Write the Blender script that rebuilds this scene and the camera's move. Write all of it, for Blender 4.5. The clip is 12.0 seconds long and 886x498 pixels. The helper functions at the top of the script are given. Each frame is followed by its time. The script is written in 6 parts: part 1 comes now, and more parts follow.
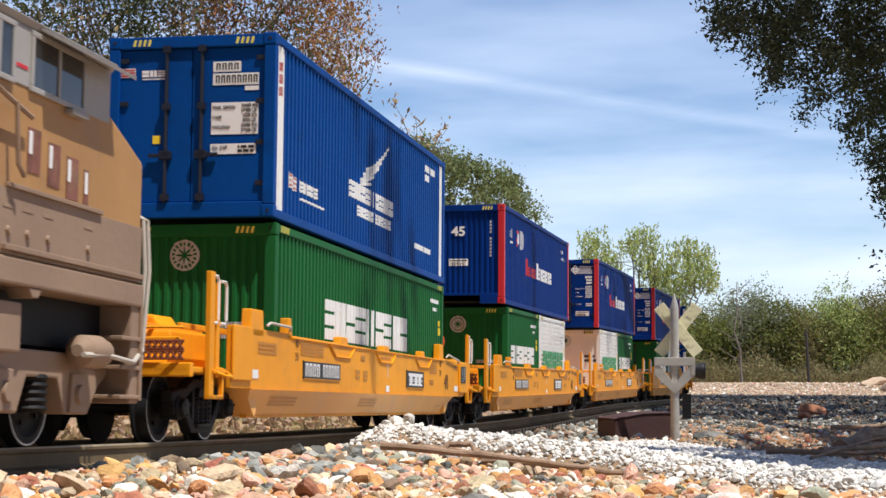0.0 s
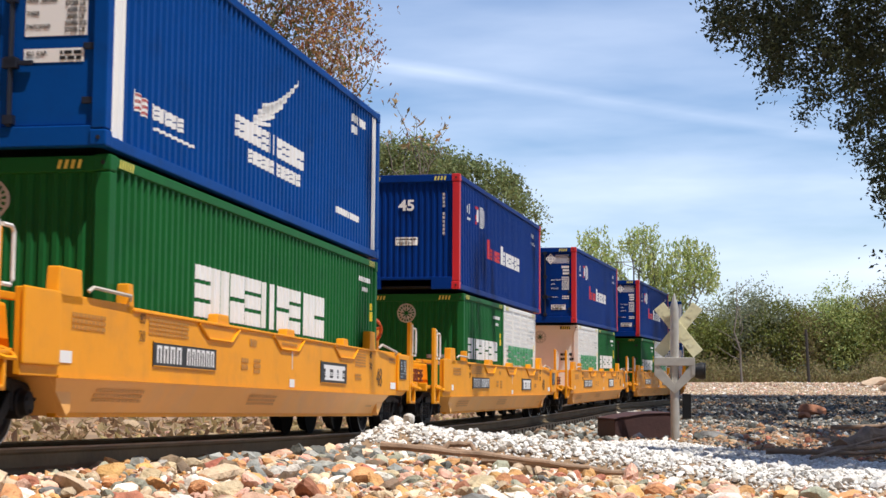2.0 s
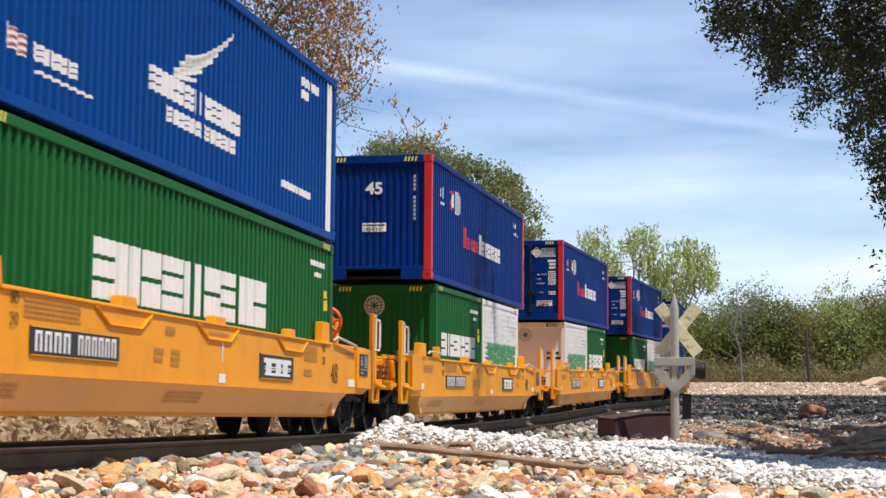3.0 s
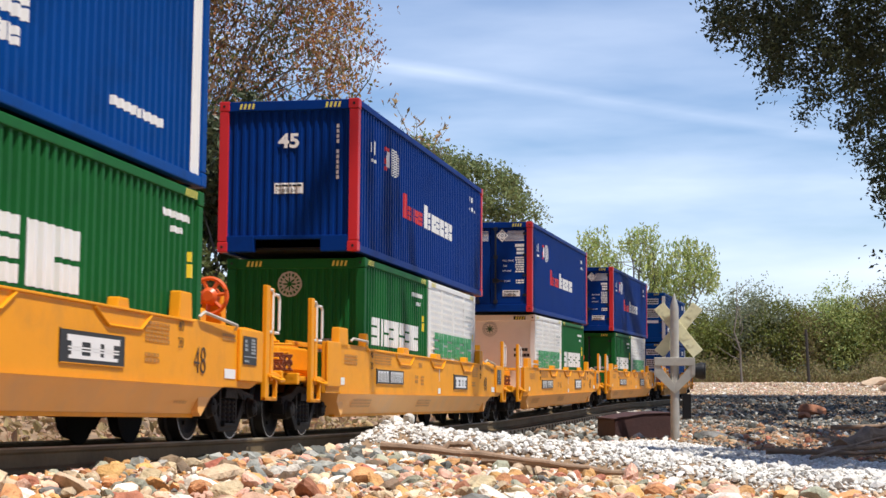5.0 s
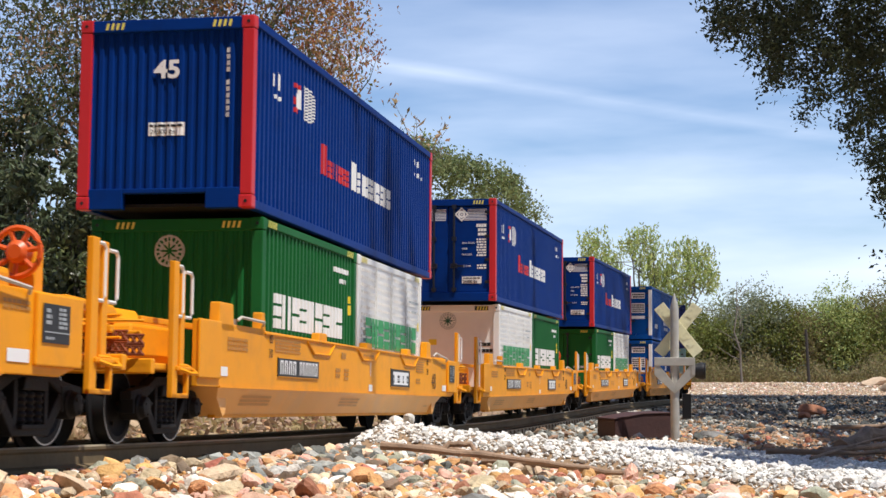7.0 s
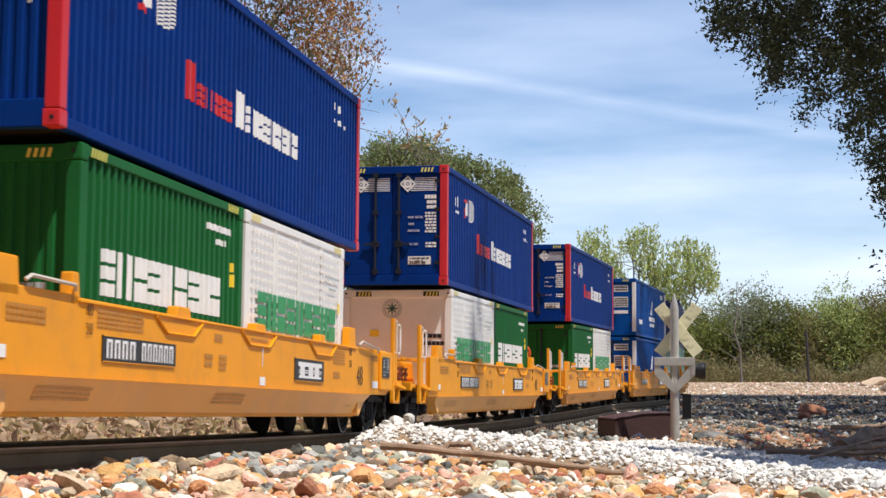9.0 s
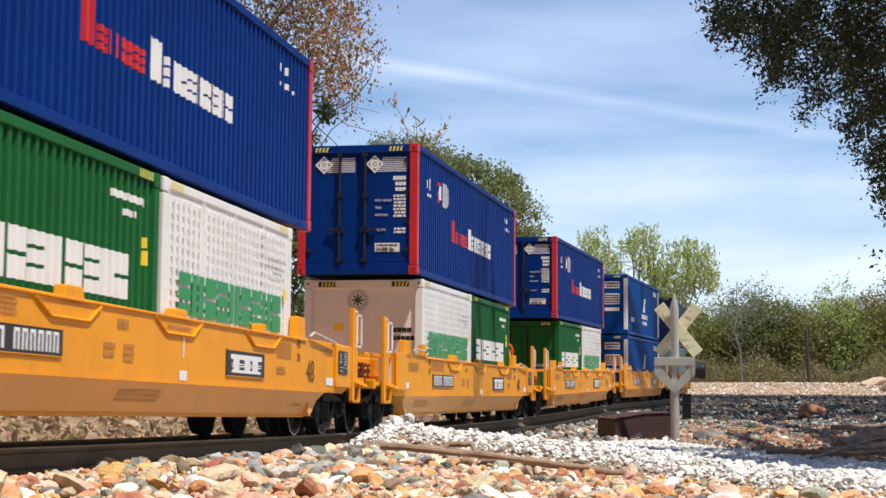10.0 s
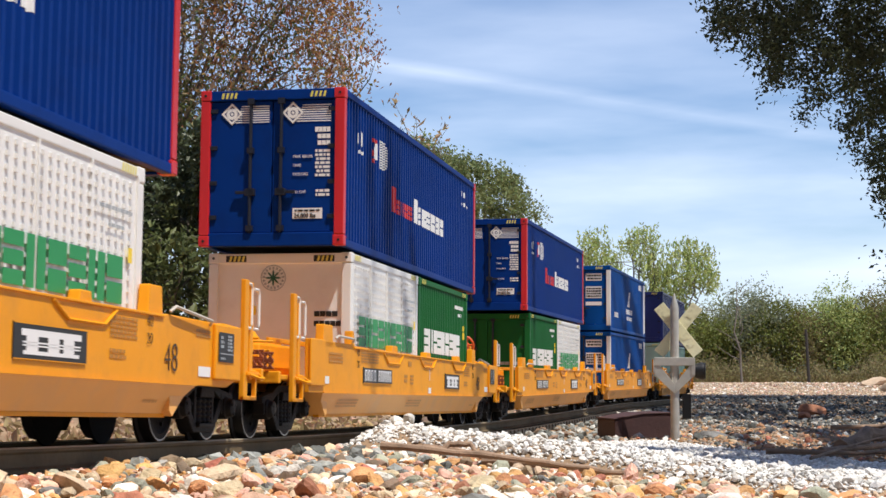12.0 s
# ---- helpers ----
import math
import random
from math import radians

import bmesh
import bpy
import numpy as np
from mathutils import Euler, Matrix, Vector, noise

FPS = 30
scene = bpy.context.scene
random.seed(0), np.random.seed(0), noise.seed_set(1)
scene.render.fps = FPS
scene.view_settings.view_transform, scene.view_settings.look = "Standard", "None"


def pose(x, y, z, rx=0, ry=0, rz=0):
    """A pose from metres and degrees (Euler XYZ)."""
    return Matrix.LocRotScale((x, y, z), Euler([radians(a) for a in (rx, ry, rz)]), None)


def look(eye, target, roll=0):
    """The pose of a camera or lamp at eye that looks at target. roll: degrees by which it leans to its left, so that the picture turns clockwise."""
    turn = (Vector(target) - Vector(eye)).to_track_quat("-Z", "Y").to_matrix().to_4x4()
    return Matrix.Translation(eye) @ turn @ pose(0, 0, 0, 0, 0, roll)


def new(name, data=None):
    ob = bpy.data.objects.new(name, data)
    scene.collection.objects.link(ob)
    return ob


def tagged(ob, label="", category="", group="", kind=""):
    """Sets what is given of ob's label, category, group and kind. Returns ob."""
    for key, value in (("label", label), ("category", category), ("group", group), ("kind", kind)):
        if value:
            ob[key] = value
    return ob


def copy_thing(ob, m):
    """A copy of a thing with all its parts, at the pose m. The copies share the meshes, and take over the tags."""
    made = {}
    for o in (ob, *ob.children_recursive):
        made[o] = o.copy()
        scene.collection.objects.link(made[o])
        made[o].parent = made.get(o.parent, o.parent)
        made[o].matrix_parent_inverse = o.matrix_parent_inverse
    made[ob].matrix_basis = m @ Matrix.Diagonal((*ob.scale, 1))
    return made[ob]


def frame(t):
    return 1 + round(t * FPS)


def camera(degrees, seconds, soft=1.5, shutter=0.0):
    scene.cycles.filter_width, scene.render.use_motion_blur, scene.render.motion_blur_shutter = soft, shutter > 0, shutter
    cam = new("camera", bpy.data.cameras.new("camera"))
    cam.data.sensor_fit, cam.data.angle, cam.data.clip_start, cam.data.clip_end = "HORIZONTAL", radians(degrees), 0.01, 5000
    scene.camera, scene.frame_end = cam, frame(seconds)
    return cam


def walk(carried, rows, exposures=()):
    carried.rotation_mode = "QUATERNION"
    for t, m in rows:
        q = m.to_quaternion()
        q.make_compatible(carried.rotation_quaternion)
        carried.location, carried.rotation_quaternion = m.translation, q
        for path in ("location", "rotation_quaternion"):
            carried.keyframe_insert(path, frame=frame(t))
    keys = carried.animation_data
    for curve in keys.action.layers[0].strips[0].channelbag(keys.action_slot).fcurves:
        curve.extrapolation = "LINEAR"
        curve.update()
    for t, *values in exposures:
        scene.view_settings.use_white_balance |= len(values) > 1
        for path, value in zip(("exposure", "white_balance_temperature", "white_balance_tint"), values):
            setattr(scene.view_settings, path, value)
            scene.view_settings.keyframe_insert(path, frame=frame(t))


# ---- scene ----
F_PX = 2892.46
cam = camera(2 * math.degrees(math.atan(784 / F_PX)), 12.0, soft=1.5, shutter=0.5)
EYE = Vector((0, 0, 0.0316))
PITCH, ROLL = 0.0804, 0.275
view = look(EYE, EYE + Vector((0, math.cos(PITCH), math.sin(PITCH))), ROLL)
walk(cam, [(0.0, view), (12.0, view)], exposures=[(0.0, 0.06), (12.0, 0.06)])

# ---- world and sun ----
SUN_TO = Vector((0.330, -0.272, 1.0)).normalized()
world = bpy.data.worlds.new("world")
scene.world = world
world.use_nodes = True


def build_world():
    nt = world.node_tree
    nt.nodes.clear()
    out = nt.nodes.new("ShaderNodeOutputWorld")
    bg = nt.nodes.new("ShaderNodeBackground")
    sky = nt.nodes.new("ShaderNodeTexSky")
    sky.sky_type = "NISHITA"
    sky.sun_disc = False
    sky.sun_elevation = math.asin(SUN_TO.z)
    sky.sun_rotation = math.atan2(SUN_TO.x, SUN_TO.y)
    sky.air_density, sky.dust_density, sky.ozone_density = 1.0, 0.15, 3.0
    # thin cirrus: stretched noise and one long trail, mixed over the sky
    co = nt.nodes.new("ShaderNodeTexCoord")
    mp = nt.nodes.new("ShaderNodeMapping")
    mp.inputs["Rotation"].default_value = (0, radians(14), 0)
    mp.inputs["Scale"].default_value = (3.0, 3.0, 16.0)
    nz = nt.nodes.new("ShaderNodeTexNoise")
    nz.inputs["Scale"].default_value, nz.inputs["Detail"].default_value = 1.3, 5.0
    nz.inputs["Roughness"].default_value = 0.5
    rp = nt.nodes.new("ShaderNodeValToRGB")
    rp.color_ramp.elements[0].position, rp.color_ramp.elements[1].position = 0.33, 0.66
    sep = nt.nodes.new("ShaderNodeSeparateXYZ")
    # trail: a thin band about a sloping plane through the eye
    dot = nt.nodes.new("ShaderNodeVectorMath")
    dot.operation = "DOT_PRODUCT"
    dot.inputs[1].default_value = TRAIL
    ab = nt.nodes.new("ShaderNodeMath")
    ab.operation = "ABSOLUTE"
    tr = nt.nodes.new("ShaderNodeMapRange")
    tr.inputs["From Min"].default_value, tr.inputs["From Max"].default_value = 0.0, 0.006
    tr.inputs["To Min"].default_value, tr.inputs["To Max"].default_value = 0.42, 0.0
    # low haze brightens the cloud cover towards the horizon
    hz = nt.nodes.new("ShaderNodeMapRange")
    hz.inputs["From Min"].default_value, hz.inputs["From Max"].default_value = 0.0, 0.26
    hz.inputs["To Min"].default_value, hz.inputs["To Max"].default_value = 0.98, 0.16
    mul = nt.nodes.new("ShaderNodeMath")
    mul.operation = "MULTIPLY"
    add = nt.nodes.new("ShaderNodeMath")
    add.operation = "ADD"
    add.use_clamp = True
    trn = nt.nodes.new("ShaderNodeMath")
    trn.operation = "MULTIPLY"
    mix = nt.nodes.new("ShaderNodeMix")
    mix.data_type = "RGBA"
    mix.inputs[7].default_value = CLOUD
    L = nt.links.new
    L(co.outputs["Generated"], mp.inputs["Vector"])
    L(mp.outputs["Vector"], nz.inputs["Vector"])
    L(nz.outputs["Fac"], rp.inputs["Fac"])
    L(co.outputs["Generated"], sep.inputs[0])
    L(sep.outputs["Z"], hz.inputs["Value"])
    L(rp.outputs["Color"], mul.inputs[0])
    L(hz.outputs["Result"], mul.inputs[1])
    L(co.outputs["Generated"], dot.inputs[0])
    L(dot.outputs["Value"], ab.inputs[0])
    L(ab.outputs[0], tr.inputs["Value"])
    L(tr.outputs["Result"], trn.inputs[0])
    L(nz.outputs["Fac"], trn.inputs[1])
    L(mul.outputs[0], add.inputs[0])
    L(trn.outputs[0], add.inputs[1])
    L(add.outputs[0], mix.inputs[0])
    tint = nt.nodes.new("ShaderNodeMix")
    tint.data_type, tint.blend_type = "RGBA", "MULTIPLY"
    tint.inputs[0].default_value = 1.0
    tint.inputs[7].default_value = (0.93, 0.965, 1.09, 1)
    L(sky.outputs["Color"], tint.inputs[6])
    L(tint.outputs[2], mix.inputs[6])
    L(mix.outputs[2], bg.inputs["Color"])
    bg.inputs["Strength"].default_value = SKY
    L(bg.outputs[0], out.inputs["Surface"])


SKY = 0.122
CLOUD = (8.3, 9.2, 11.0, 1)
_a, _b = Vector((-0.0463, 1, 0.1967)), Vector((0.161, 1, 0.1639))
TRAIL = tuple(_a.cross(_b).normalized())
build_world()
sun = new("sun", bpy.data.lights.new("sun", "SUN"))
sun.data.energy, sun.data.angle, sun.data.color = 5.7, radians(0.55), (1.0, 0.945, 0.87)
sun.matrix_world = look((0, 0, 8), Vector((0, 0, 8)) - SUN_TO)


# ---- materials ----
def material(name, color, rough=0.5, metal=0.0, vary=0.12, scale=40.0, bump=0.0, bump_scale=300.0, rand=0.0, spec=0.5, dirt=None, dirt_amount=0.0, dirt_scale=60.0, island=False, hue=0.0):
    m = bpy.data.materials.new(name)
    m.use_nodes = True
    nt = m.node_tree
    bs = nt.nodes["Principled BSDF"]
    bs.inputs["Roughness"].default_value = rough
    bs.inputs["Metallic"].default_value = metal
    bs.inputs["Specular IOR Level"].default_value = spec
    L = nt.links.new
    co = nt.nodes.new("ShaderNodeTexCoord")
    nz = nt.nodes.new("ShaderNodeTexNoise")
    nz.inputs["Scale"].default_value, nz.inputs["Detail"].default_value = scale, 6
    L(co.outputs["Object"], nz.inputs["Vector"])
    mr = nt.nodes.new("ShaderNodeMapRange")
    mr.inputs["From Min"].default_value, mr.inputs["From Max"].default_value = 0.25, 0.75
    mr.inputs["To Min"].default_value, mr.inputs["To Max"].default_value = 1 - vary, 1 + vary
    L(nz.outputs["Fac"], mr.inputs["Value"])
    hsv = nt.nodes.new("ShaderNodeHueSaturation")
    hsv.inputs["Color"].default_value = (*color, 1)
    L(mr.outputs["Result"], hsv.inputs["Value"])
    col = hsv.outputs["Color"]
    if rand:
        if island:
            gi = nt.nodes.new("ShaderNodeNewGeometry")
            src = gi.outputs["Random Per Island"]
        else:
            gi = nt.nodes.new("ShaderNodeObjectInfo")
            src = gi.outputs["Random"]
        r2 = nt.nodes.new("ShaderNodeMapRange")
        r2.inputs["To Min"].default_value, r2.inputs["To Max"].default_value = 1 - rand, 1 + rand
        L(src, r2.inputs["Value"])
        h2 = nt.nodes.new("ShaderNodeHueSaturation")
        L(col, h2.inputs["Color"])
        L(r2.outputs["Result"], h2.inputs["Value"])
        if hue:
            r3 = nt.nodes.new("ShaderNodeMapRange")
            r3.inputs["To Min"].default_value, r3.inputs["To Max"].default_value = 0.5 - hue, 0.5 + hue
            fr = nt.nodes.new("ShaderNodeMath")
            fr.operation = "FRACT"
            mu = nt.nodes.new("ShaderNodeMath")
            mu.operation = "MULTIPLY"
            mu.inputs[1].default_value = 7.31
            L(src, mu.inputs[0])
            L(mu.outputs[0], fr.inputs[0])
            L(fr.outputs[0], r3.inputs["Value"])
            L(r3.outputs["Result"], h2.inputs["Hue"])
        col = h2.outputs["Color"]
    if dirt:
        n2 = nt.nodes.new("ShaderNodeTexNoise")
        n2.inputs["Scale"].default_value, n2.inputs["Detail"].default_value = dirt_scale, 8
        n2.inputs["Roughness"].default_value = 0.65
        L(co.outputs["Object"], n2.inputs["Vector"])
        r4 = nt.nodes.new("ShaderNodeMapRange")
        r4.inputs["From Min"].default_value, r4.inputs["From Max"].default_value = 0.5, 0.75
        r4.inputs["To Max"].default_value = dirt_amount
        L(n2.outputs["Fac"], r4.inputs["Value"])
        mx = nt.nodes.new("ShaderNodeMix")
        mx.data_type = "RGBA"
        mx.inputs[7].default_value = (*dirt, 1)
        L(r4.outputs["Result"], mx.inputs[0])
        L(col, mx.inputs[6])
        col = mx.outputs[2]
    L(col, bs.inputs["Base Color"])
    if bump:
        n3 = nt.nodes.new("ShaderNodeTexNoise")
        n3.inputs["Scale"].default_value, n3.inputs["Detail"].default_value = bump_scale, 6
        L(co.outputs["Object"], n3.inputs["Vector"])
        bp = nt.nodes.new("ShaderNodeBump")
        bp.inputs["Strength"].default_value, bp.inputs["Distance"].default_value = bump, 0.002
        L(n3.outputs["Fac"], bp.inputs["Height"])
        L(bp.outputs["Normal"], bs.inputs["Normal"])
    return m


M = {}
M["yellow"] = material("armour_yellow_paint", (0.80, 0.32, 0.012), 0.45, spec=0.15, vary=0.06, scale=25, dirt=(0.3, 0.17, 0.07), dirt_amount=0.25, bump=0.05)
# dust, plus light bounced from the ground, put into the yellow
M["sill"] = material("dusty_yellow_paint_with_bounce", (0.85, 0.43, 0.115), 0.5, vary=0.06, scale=25, dirt=(0.62, 0.40, 0.22), dirt_amount=0.5, dirt_scale=30, bump=0.05)
M["brake"] = material("orange_red_paint", (0.62, 0.10, 0.015), 0.4)
M["grate"] = material("dark_rust_red_paint", (0.22, 0.045, 0.008), 0.5)
M["nykblue"] = material("royal_blue_paint", (0.0005, 0.056, 0.270), 0.5, spec=0.10, vary=0.10, scale=20, dirt=(0.004, 0.035, 0.15), dirt_amount=0.5, bump=0.04)
M["pacblue"] = material("deep_blue_paint", (0.0004, 0.029, 0.195), 0.5, spec=0.10, vary=0.10, scale=20, dirt=(0.002, 0.018, 0.12), dirt_amount=0.5, bump=0.04)
M["cmablue"] = material("mid_blue_paint", (0.001, 0.062, 0.28), 0.5, spec=0.10, vary=0.08, scale=20)
M["navy"] = material("navy_paint", (0.006, 0.018, 0.14), 0.4)
M["teal"] = material("pale_teal_paint", (0.30, 0.50, 0.44), 0.45)
M["green"] = material("leaf_green_paint", (0.012, 0.118, 0.030), 0.5, spec=0.10, vary=0.10, scale=20, dirt=(0.012, 0.08, 0.03), dirt_amount=0.5, bump=0.04)
M["white"] = material("white_paint", (0.78, 0.77, 0.75), 0.4, vary=0.03, dirt=(0.5, 0.46, 0.42), dirt_amount=0.2)
M["decal"] = material("white_decal", (0.8, 0.8, 0.8), 0.45, vary=0.02)
M["greydecal"] = material("grey_decal", (0.35, 0.38, 0.40), 0.5, vary=0.05)
M["paledecal"] = material("weathered_pale_decal", (0.52, 0.52, 0.50), 0.5, vary=0.06)
M["darkgreen"] = material("dark_green_decal", (0.02, 0.10, 0.06), 0.45, vary=0.05)
M["greendecal"] = material("green_decal", (0.012, 0.26, 0.07), 0.45, vary=0.03)
M["red"] = material("red_paint", (0.55, 0.018, 0.025), 0.4, vary=0.05)
M["black"] = material("black_paint", (0.012, 0.012, 0.013), 0.45, vary=0.1)
M["numeral"] = material("dark_brown_numeral", (0.045, 0.022, 0.006), 0.5, vary=0.1)
M["ink"] = material("faded_brown_print", (0.45, 0.195, 0.022), 0.5, vary=0.1)
M["paleink"] = material("dusty_brown_print", (0.60, 0.31, 0.095), 0.5, vary=0.1)
M["sign"] = material("yellow_sticker", (0.85, 0.62, 0.03), 0.45, vary=0.05)
M["hazard"] = material("yellow_hazard_stripe", (0.75, 0.66, 0.12), 0.5, vary=0.05)
M["rod"] = material("blackened_steel", (0.006, 0.009, 0.022), 0.5)
M["iron"] = material("black_cast_iron", (0.008, 0.008, 0.009), 0.65, spec=0.25, vary=0.3, scale=120, bump=0.15, bump_scale=900)
M["steel"] = material("worn_wheel_steel", (0.42, 0.42, 0.42), 0.4, metal=0.8, vary=0.2)
M["rail"] = material("weathered_brown_rail", (0.165, 0.122, 0.07), 0.75, spec=0.2, metal=0.0, vary=0.3, scale=30, dirt=(0.06, 0.045, 0.03), dirt_amount=0.6, bump=0.1)
# rubbed metal, made paler for the sunlit line along the rail
M["railtop"] = material("rubbed_sunlit_rail_head", (0.36, 0.30, 0.21), 0.45, metal=0.3, vary=0.3, scale=60, dirt=(0.12, 0.09, 0.06), dirt_amount=0.6, dirt_scale=25)
M["tie"] = material("black_brown_tie", (0.035, 0.028, 0.022), 0.75, vary=0.3, scale=80, bump=0.4, bump_scale=600)
M["mast"] = material("brushed_aluminium", (0.50, 0.475, 0.43), 0.45, metal=0.5, vary=0.12, scale=120)
M["cross"] = material("aged_cream_board", (0.74, 0.70, 0.46), 0.6, vary=0.1, dirt=(0.25, 0.24, 0.14), dirt_amount=0.5, dirt_scale=150)
M["maroon"] = material("dark_maroon_brick_block", (0.055, 0.022, 0.020), 0.65, vary=0.2, bump=0.2)
M["locoyel"] = material("faded_dusty_yellow_paint", (0.40, 0.215, 0.075), 0.6, vary=0.15, scale=25, dirt=(0.27, 0.165, 0.10), dirt_amount=0.95, dirt_scale=22, bump=0.08)
M["locotan"] = material("dust_coated_tan_paint", (0.28, 0.19, 0.13), 0.7, vary=0.12, scale=30, dirt=(0.27, 0.19, 0.13), dirt_amount=0.5, bump=0.1)
M["locogrey"] = material("dusty_grey_paint", (0.33, 0.32, 0.31), 0.55, vary=0.1, scale=30, dirt=(0.25, 0.22, 0.19), dirt_amount=0.5)
M["pipe"] = material("weathered_grey_wire", (0.50, 0.46, 0.40), 0.5, vary=0.1)


def glass_mat():
    m = bpy.data.materials.new("dark_cab_glass")
    m.use_nodes = True
    b = m.node_tree.nodes["Principled BSDF"]
    b.inputs["Base Color"].default_value = (0.03, 0.032, 0.035, 1)
    b.inputs["Roughness"].default_value = 0.08
    return m


M["glass"] = glass_mat()


# ---- mesh helpers ----
class Geo:
    """A growing list of vertices and faces."""

    def __init__(self):
        self.v, self.f, self.m = [], [], []

    def face(self, idx, mi=0):
        self.f.append(tuple(idx))
        self.m.append(mi)

    def box(self, x0, x1, y0, y1, z0, z1, mi=0):
        n = len(self.v)
        self.v += [(x, y, z) for x in (x0, x1) for y in (y0, y1) for z in (z0, z1)]
        for q in ((0, 1, 3, 2), (4, 6, 7, 5), (0, 4, 5, 1), (2, 3, 7, 6), (0, 2, 6, 4), (1, 5, 7, 3)):
            self.face([n + i for i in q], mi)
        return self

    def prism(self, pts, axis, a, b, mi=0):
        """Polygon pts in the two other axes, pushed along axis from a to b."""
        n, k = len(self.v), len(pts)
        for c in (a, b):
            for p, q in pts:
                self.v.append({"x": (c, p, q), "y": (p, c, q), "z": (p, q, c)}[axis])
        self.face([n + i for i in range(k)][::-1], mi)
        self.face([n + k + i for i in range(k)], mi)
        for i in range(k):
            j = (i + 1) % k
            self.face((n + i, n + j, n + k + j, n + k + i), mi)
        return self

    def tube(self, path, r, sides=8, mi=0):
        pts = [Vector(p) for p in path]
        rings = []
        for i, p in enumerate(pts):
            d = (pts[min(i + 1, len(pts) - 1)] - pts[max(i - 1, 0)]).normalized()
            up = Vector((0, 0, 1)) if abs(d.z) < 0.9 else Vector((1, 0, 0))
            a = d.cross(up).normalized()
            b = d.cross(a)
            rr = r[i] if isinstance(r, (list, tuple)) else r
            rings.append(len(self.v))
            self.v += [tuple(p + rr * (math.cos(t) * a + math.sin(t) * b)) for t in (2 * math.pi * k / sides for k in range(sides))]
        for s, e in zip(rings, rings[1:]):
            for k in range(sides):
                self.face((s + k, s + (k + 1) % sides, e + (k + 1) % sides, e + k), mi)
        self.face([rings[0] + k for k in range(sides)][::-1], mi)
        self.face([rings[-1] + k for k in range(sides)], mi)
        return self

    def lathe(self, prof, axis, centre, sides=28, mi=0):
        """prof: (along, radius) pairs turned about axis through centre."""
        c = Vector(centre)
        ax = {"x": 0, "y": 1, "z": 2}[axis]
        o1, o2 = [(1, 2), (0, 2), (0, 1)][ax]
        rings = []
        for along, rad in prof:
            rings.append(len(self.v))
            for k in range(sides):
                t = 2 * math.pi * k / sides
                p = [0, 0, 0]
                p[ax], p[o1], p[o2] = along, rad * math.cos(t), rad * math.sin(t)
                self.v.append(tuple(c + Vector(p)))
        for s, e in zip(rings, rings[1:]):
            for k in range(sides):
                self.face((s + k, s + (k + 1) % sides, e + (k + 1) % sides, e + k), mi)
        self.face([rings[0] + k for k in range(sides)][::-1], mi)
        self.face([rings[-1] + k for k in range(sides)], mi)
        return self


def mesh_of(name, g, mats, bevel=0.0, smooth=False):
    me = bpy.data.meshes.new(name)
    me.from_pydata(g.v, [], g.f)
    for mt in mats:
        me.materials.append(mt)
    if len(mats) > 1:
        me.polygons.foreach_set("material_index", g.m)
    bm = bmesh.new()
    bm.from_mesh(me)
    bmesh.ops.recalc_face_normals(bm, faces=bm.faces)
    if not bevel and not smooth:
        bmesh.ops.remove_doubles(bm, verts=bm.verts, dist=1e-6)
    if bevel:
        edges = [e for e in bm.edges if len(e.link_faces) == 2 and e.calc_face_angle(0) > 0.5]
        bmesh.ops.bevel(bm, geom=edges, offset=bevel, segments=2, profile=0.6, affect="EDGES", clamp_overlap=True)
    bm.to_mesh(me)
    bm.free()
    if smooth:
        me.polygons.foreach_set("use_smooth", [True] * len(me.polygons))
        me.set_sharp_from_angle(angle=radians(38))
    return me


def part(name, g, mat, parent, label="", bevel=0.0, smooth=False, at=None):
    mats = mat if isinstance(mat, list) else [mat]
    ob = new(name, mesh_of(name, g, mats, bevel, smooth))
    ob.parent = parent
    if at:
        ob.matrix_basis = at
    if label:
        tagged(ob, label)
    return ob


def thing(name, label, category, group="", m=None):
    e = new(name)
    e.empty_display_size = 0.01
    if m is not None:
        e.matrix_basis = m
    return tagged(e, label, category, group)


def text_part(name, body, size, mat, parent, m, label="", squeeze=1.0, align="LEFT", bold=0.0):
    cu = bpy.data.curves.new(name, "FONT")
    cu.body, cu.size, cu.align_x = body, size, align
    cu.extrude, cu.offset = 0.00008, bold
    tmp = bpy.data.objects.new(name, cu)
    scene.collection.objects.link(tmp)
    me = bpy.data.meshes.new_from_object(tmp.evaluated_get(bpy.context.evaluated_depsgraph_get()))
    bpy.data.objects.remove(tmp)
    bpy.data.curves.remove(cu)
    me.materials.clear()
    me.materials.append(mat)
    me.transform(Matrix.Diagonal((squeeze, 1, 1, 1)))
    ob = new(name, me)
    ob.parent = parent
    ob.matrix_basis = m
    return tagged(ob, label) if label else ob


SIDE = Matrix(((1, 0, 0, 0), (0, 0, -1, 0), (0, 1, 0, 0), (0, 0, 0, 1)))      # text on the side that faces -y
END = Matrix(((0, 0, -1, 0), (-1, 0, 0, 0), (0, 1, 0, 0), (0, 0, 0, 1)))       # text on the end that faces -x

# ---- the track's line ----
K1, K2, K3, K4, TH0 = -0.0391, -0.0213, 0.0595, -0.0274, 1.3795
S_LO, S_HI, DS = -3.0, 9.0, 0.01


def heading(s):
    c = min(max(s, -0.95), 1.62)
    th = TH0 + K1 * c + K2 * c**2 + K3 * c**3 + K4 * c**4
    if s > 2.25:
        th += BEND * (s - 2.25)
    return th


BEND = 0.35


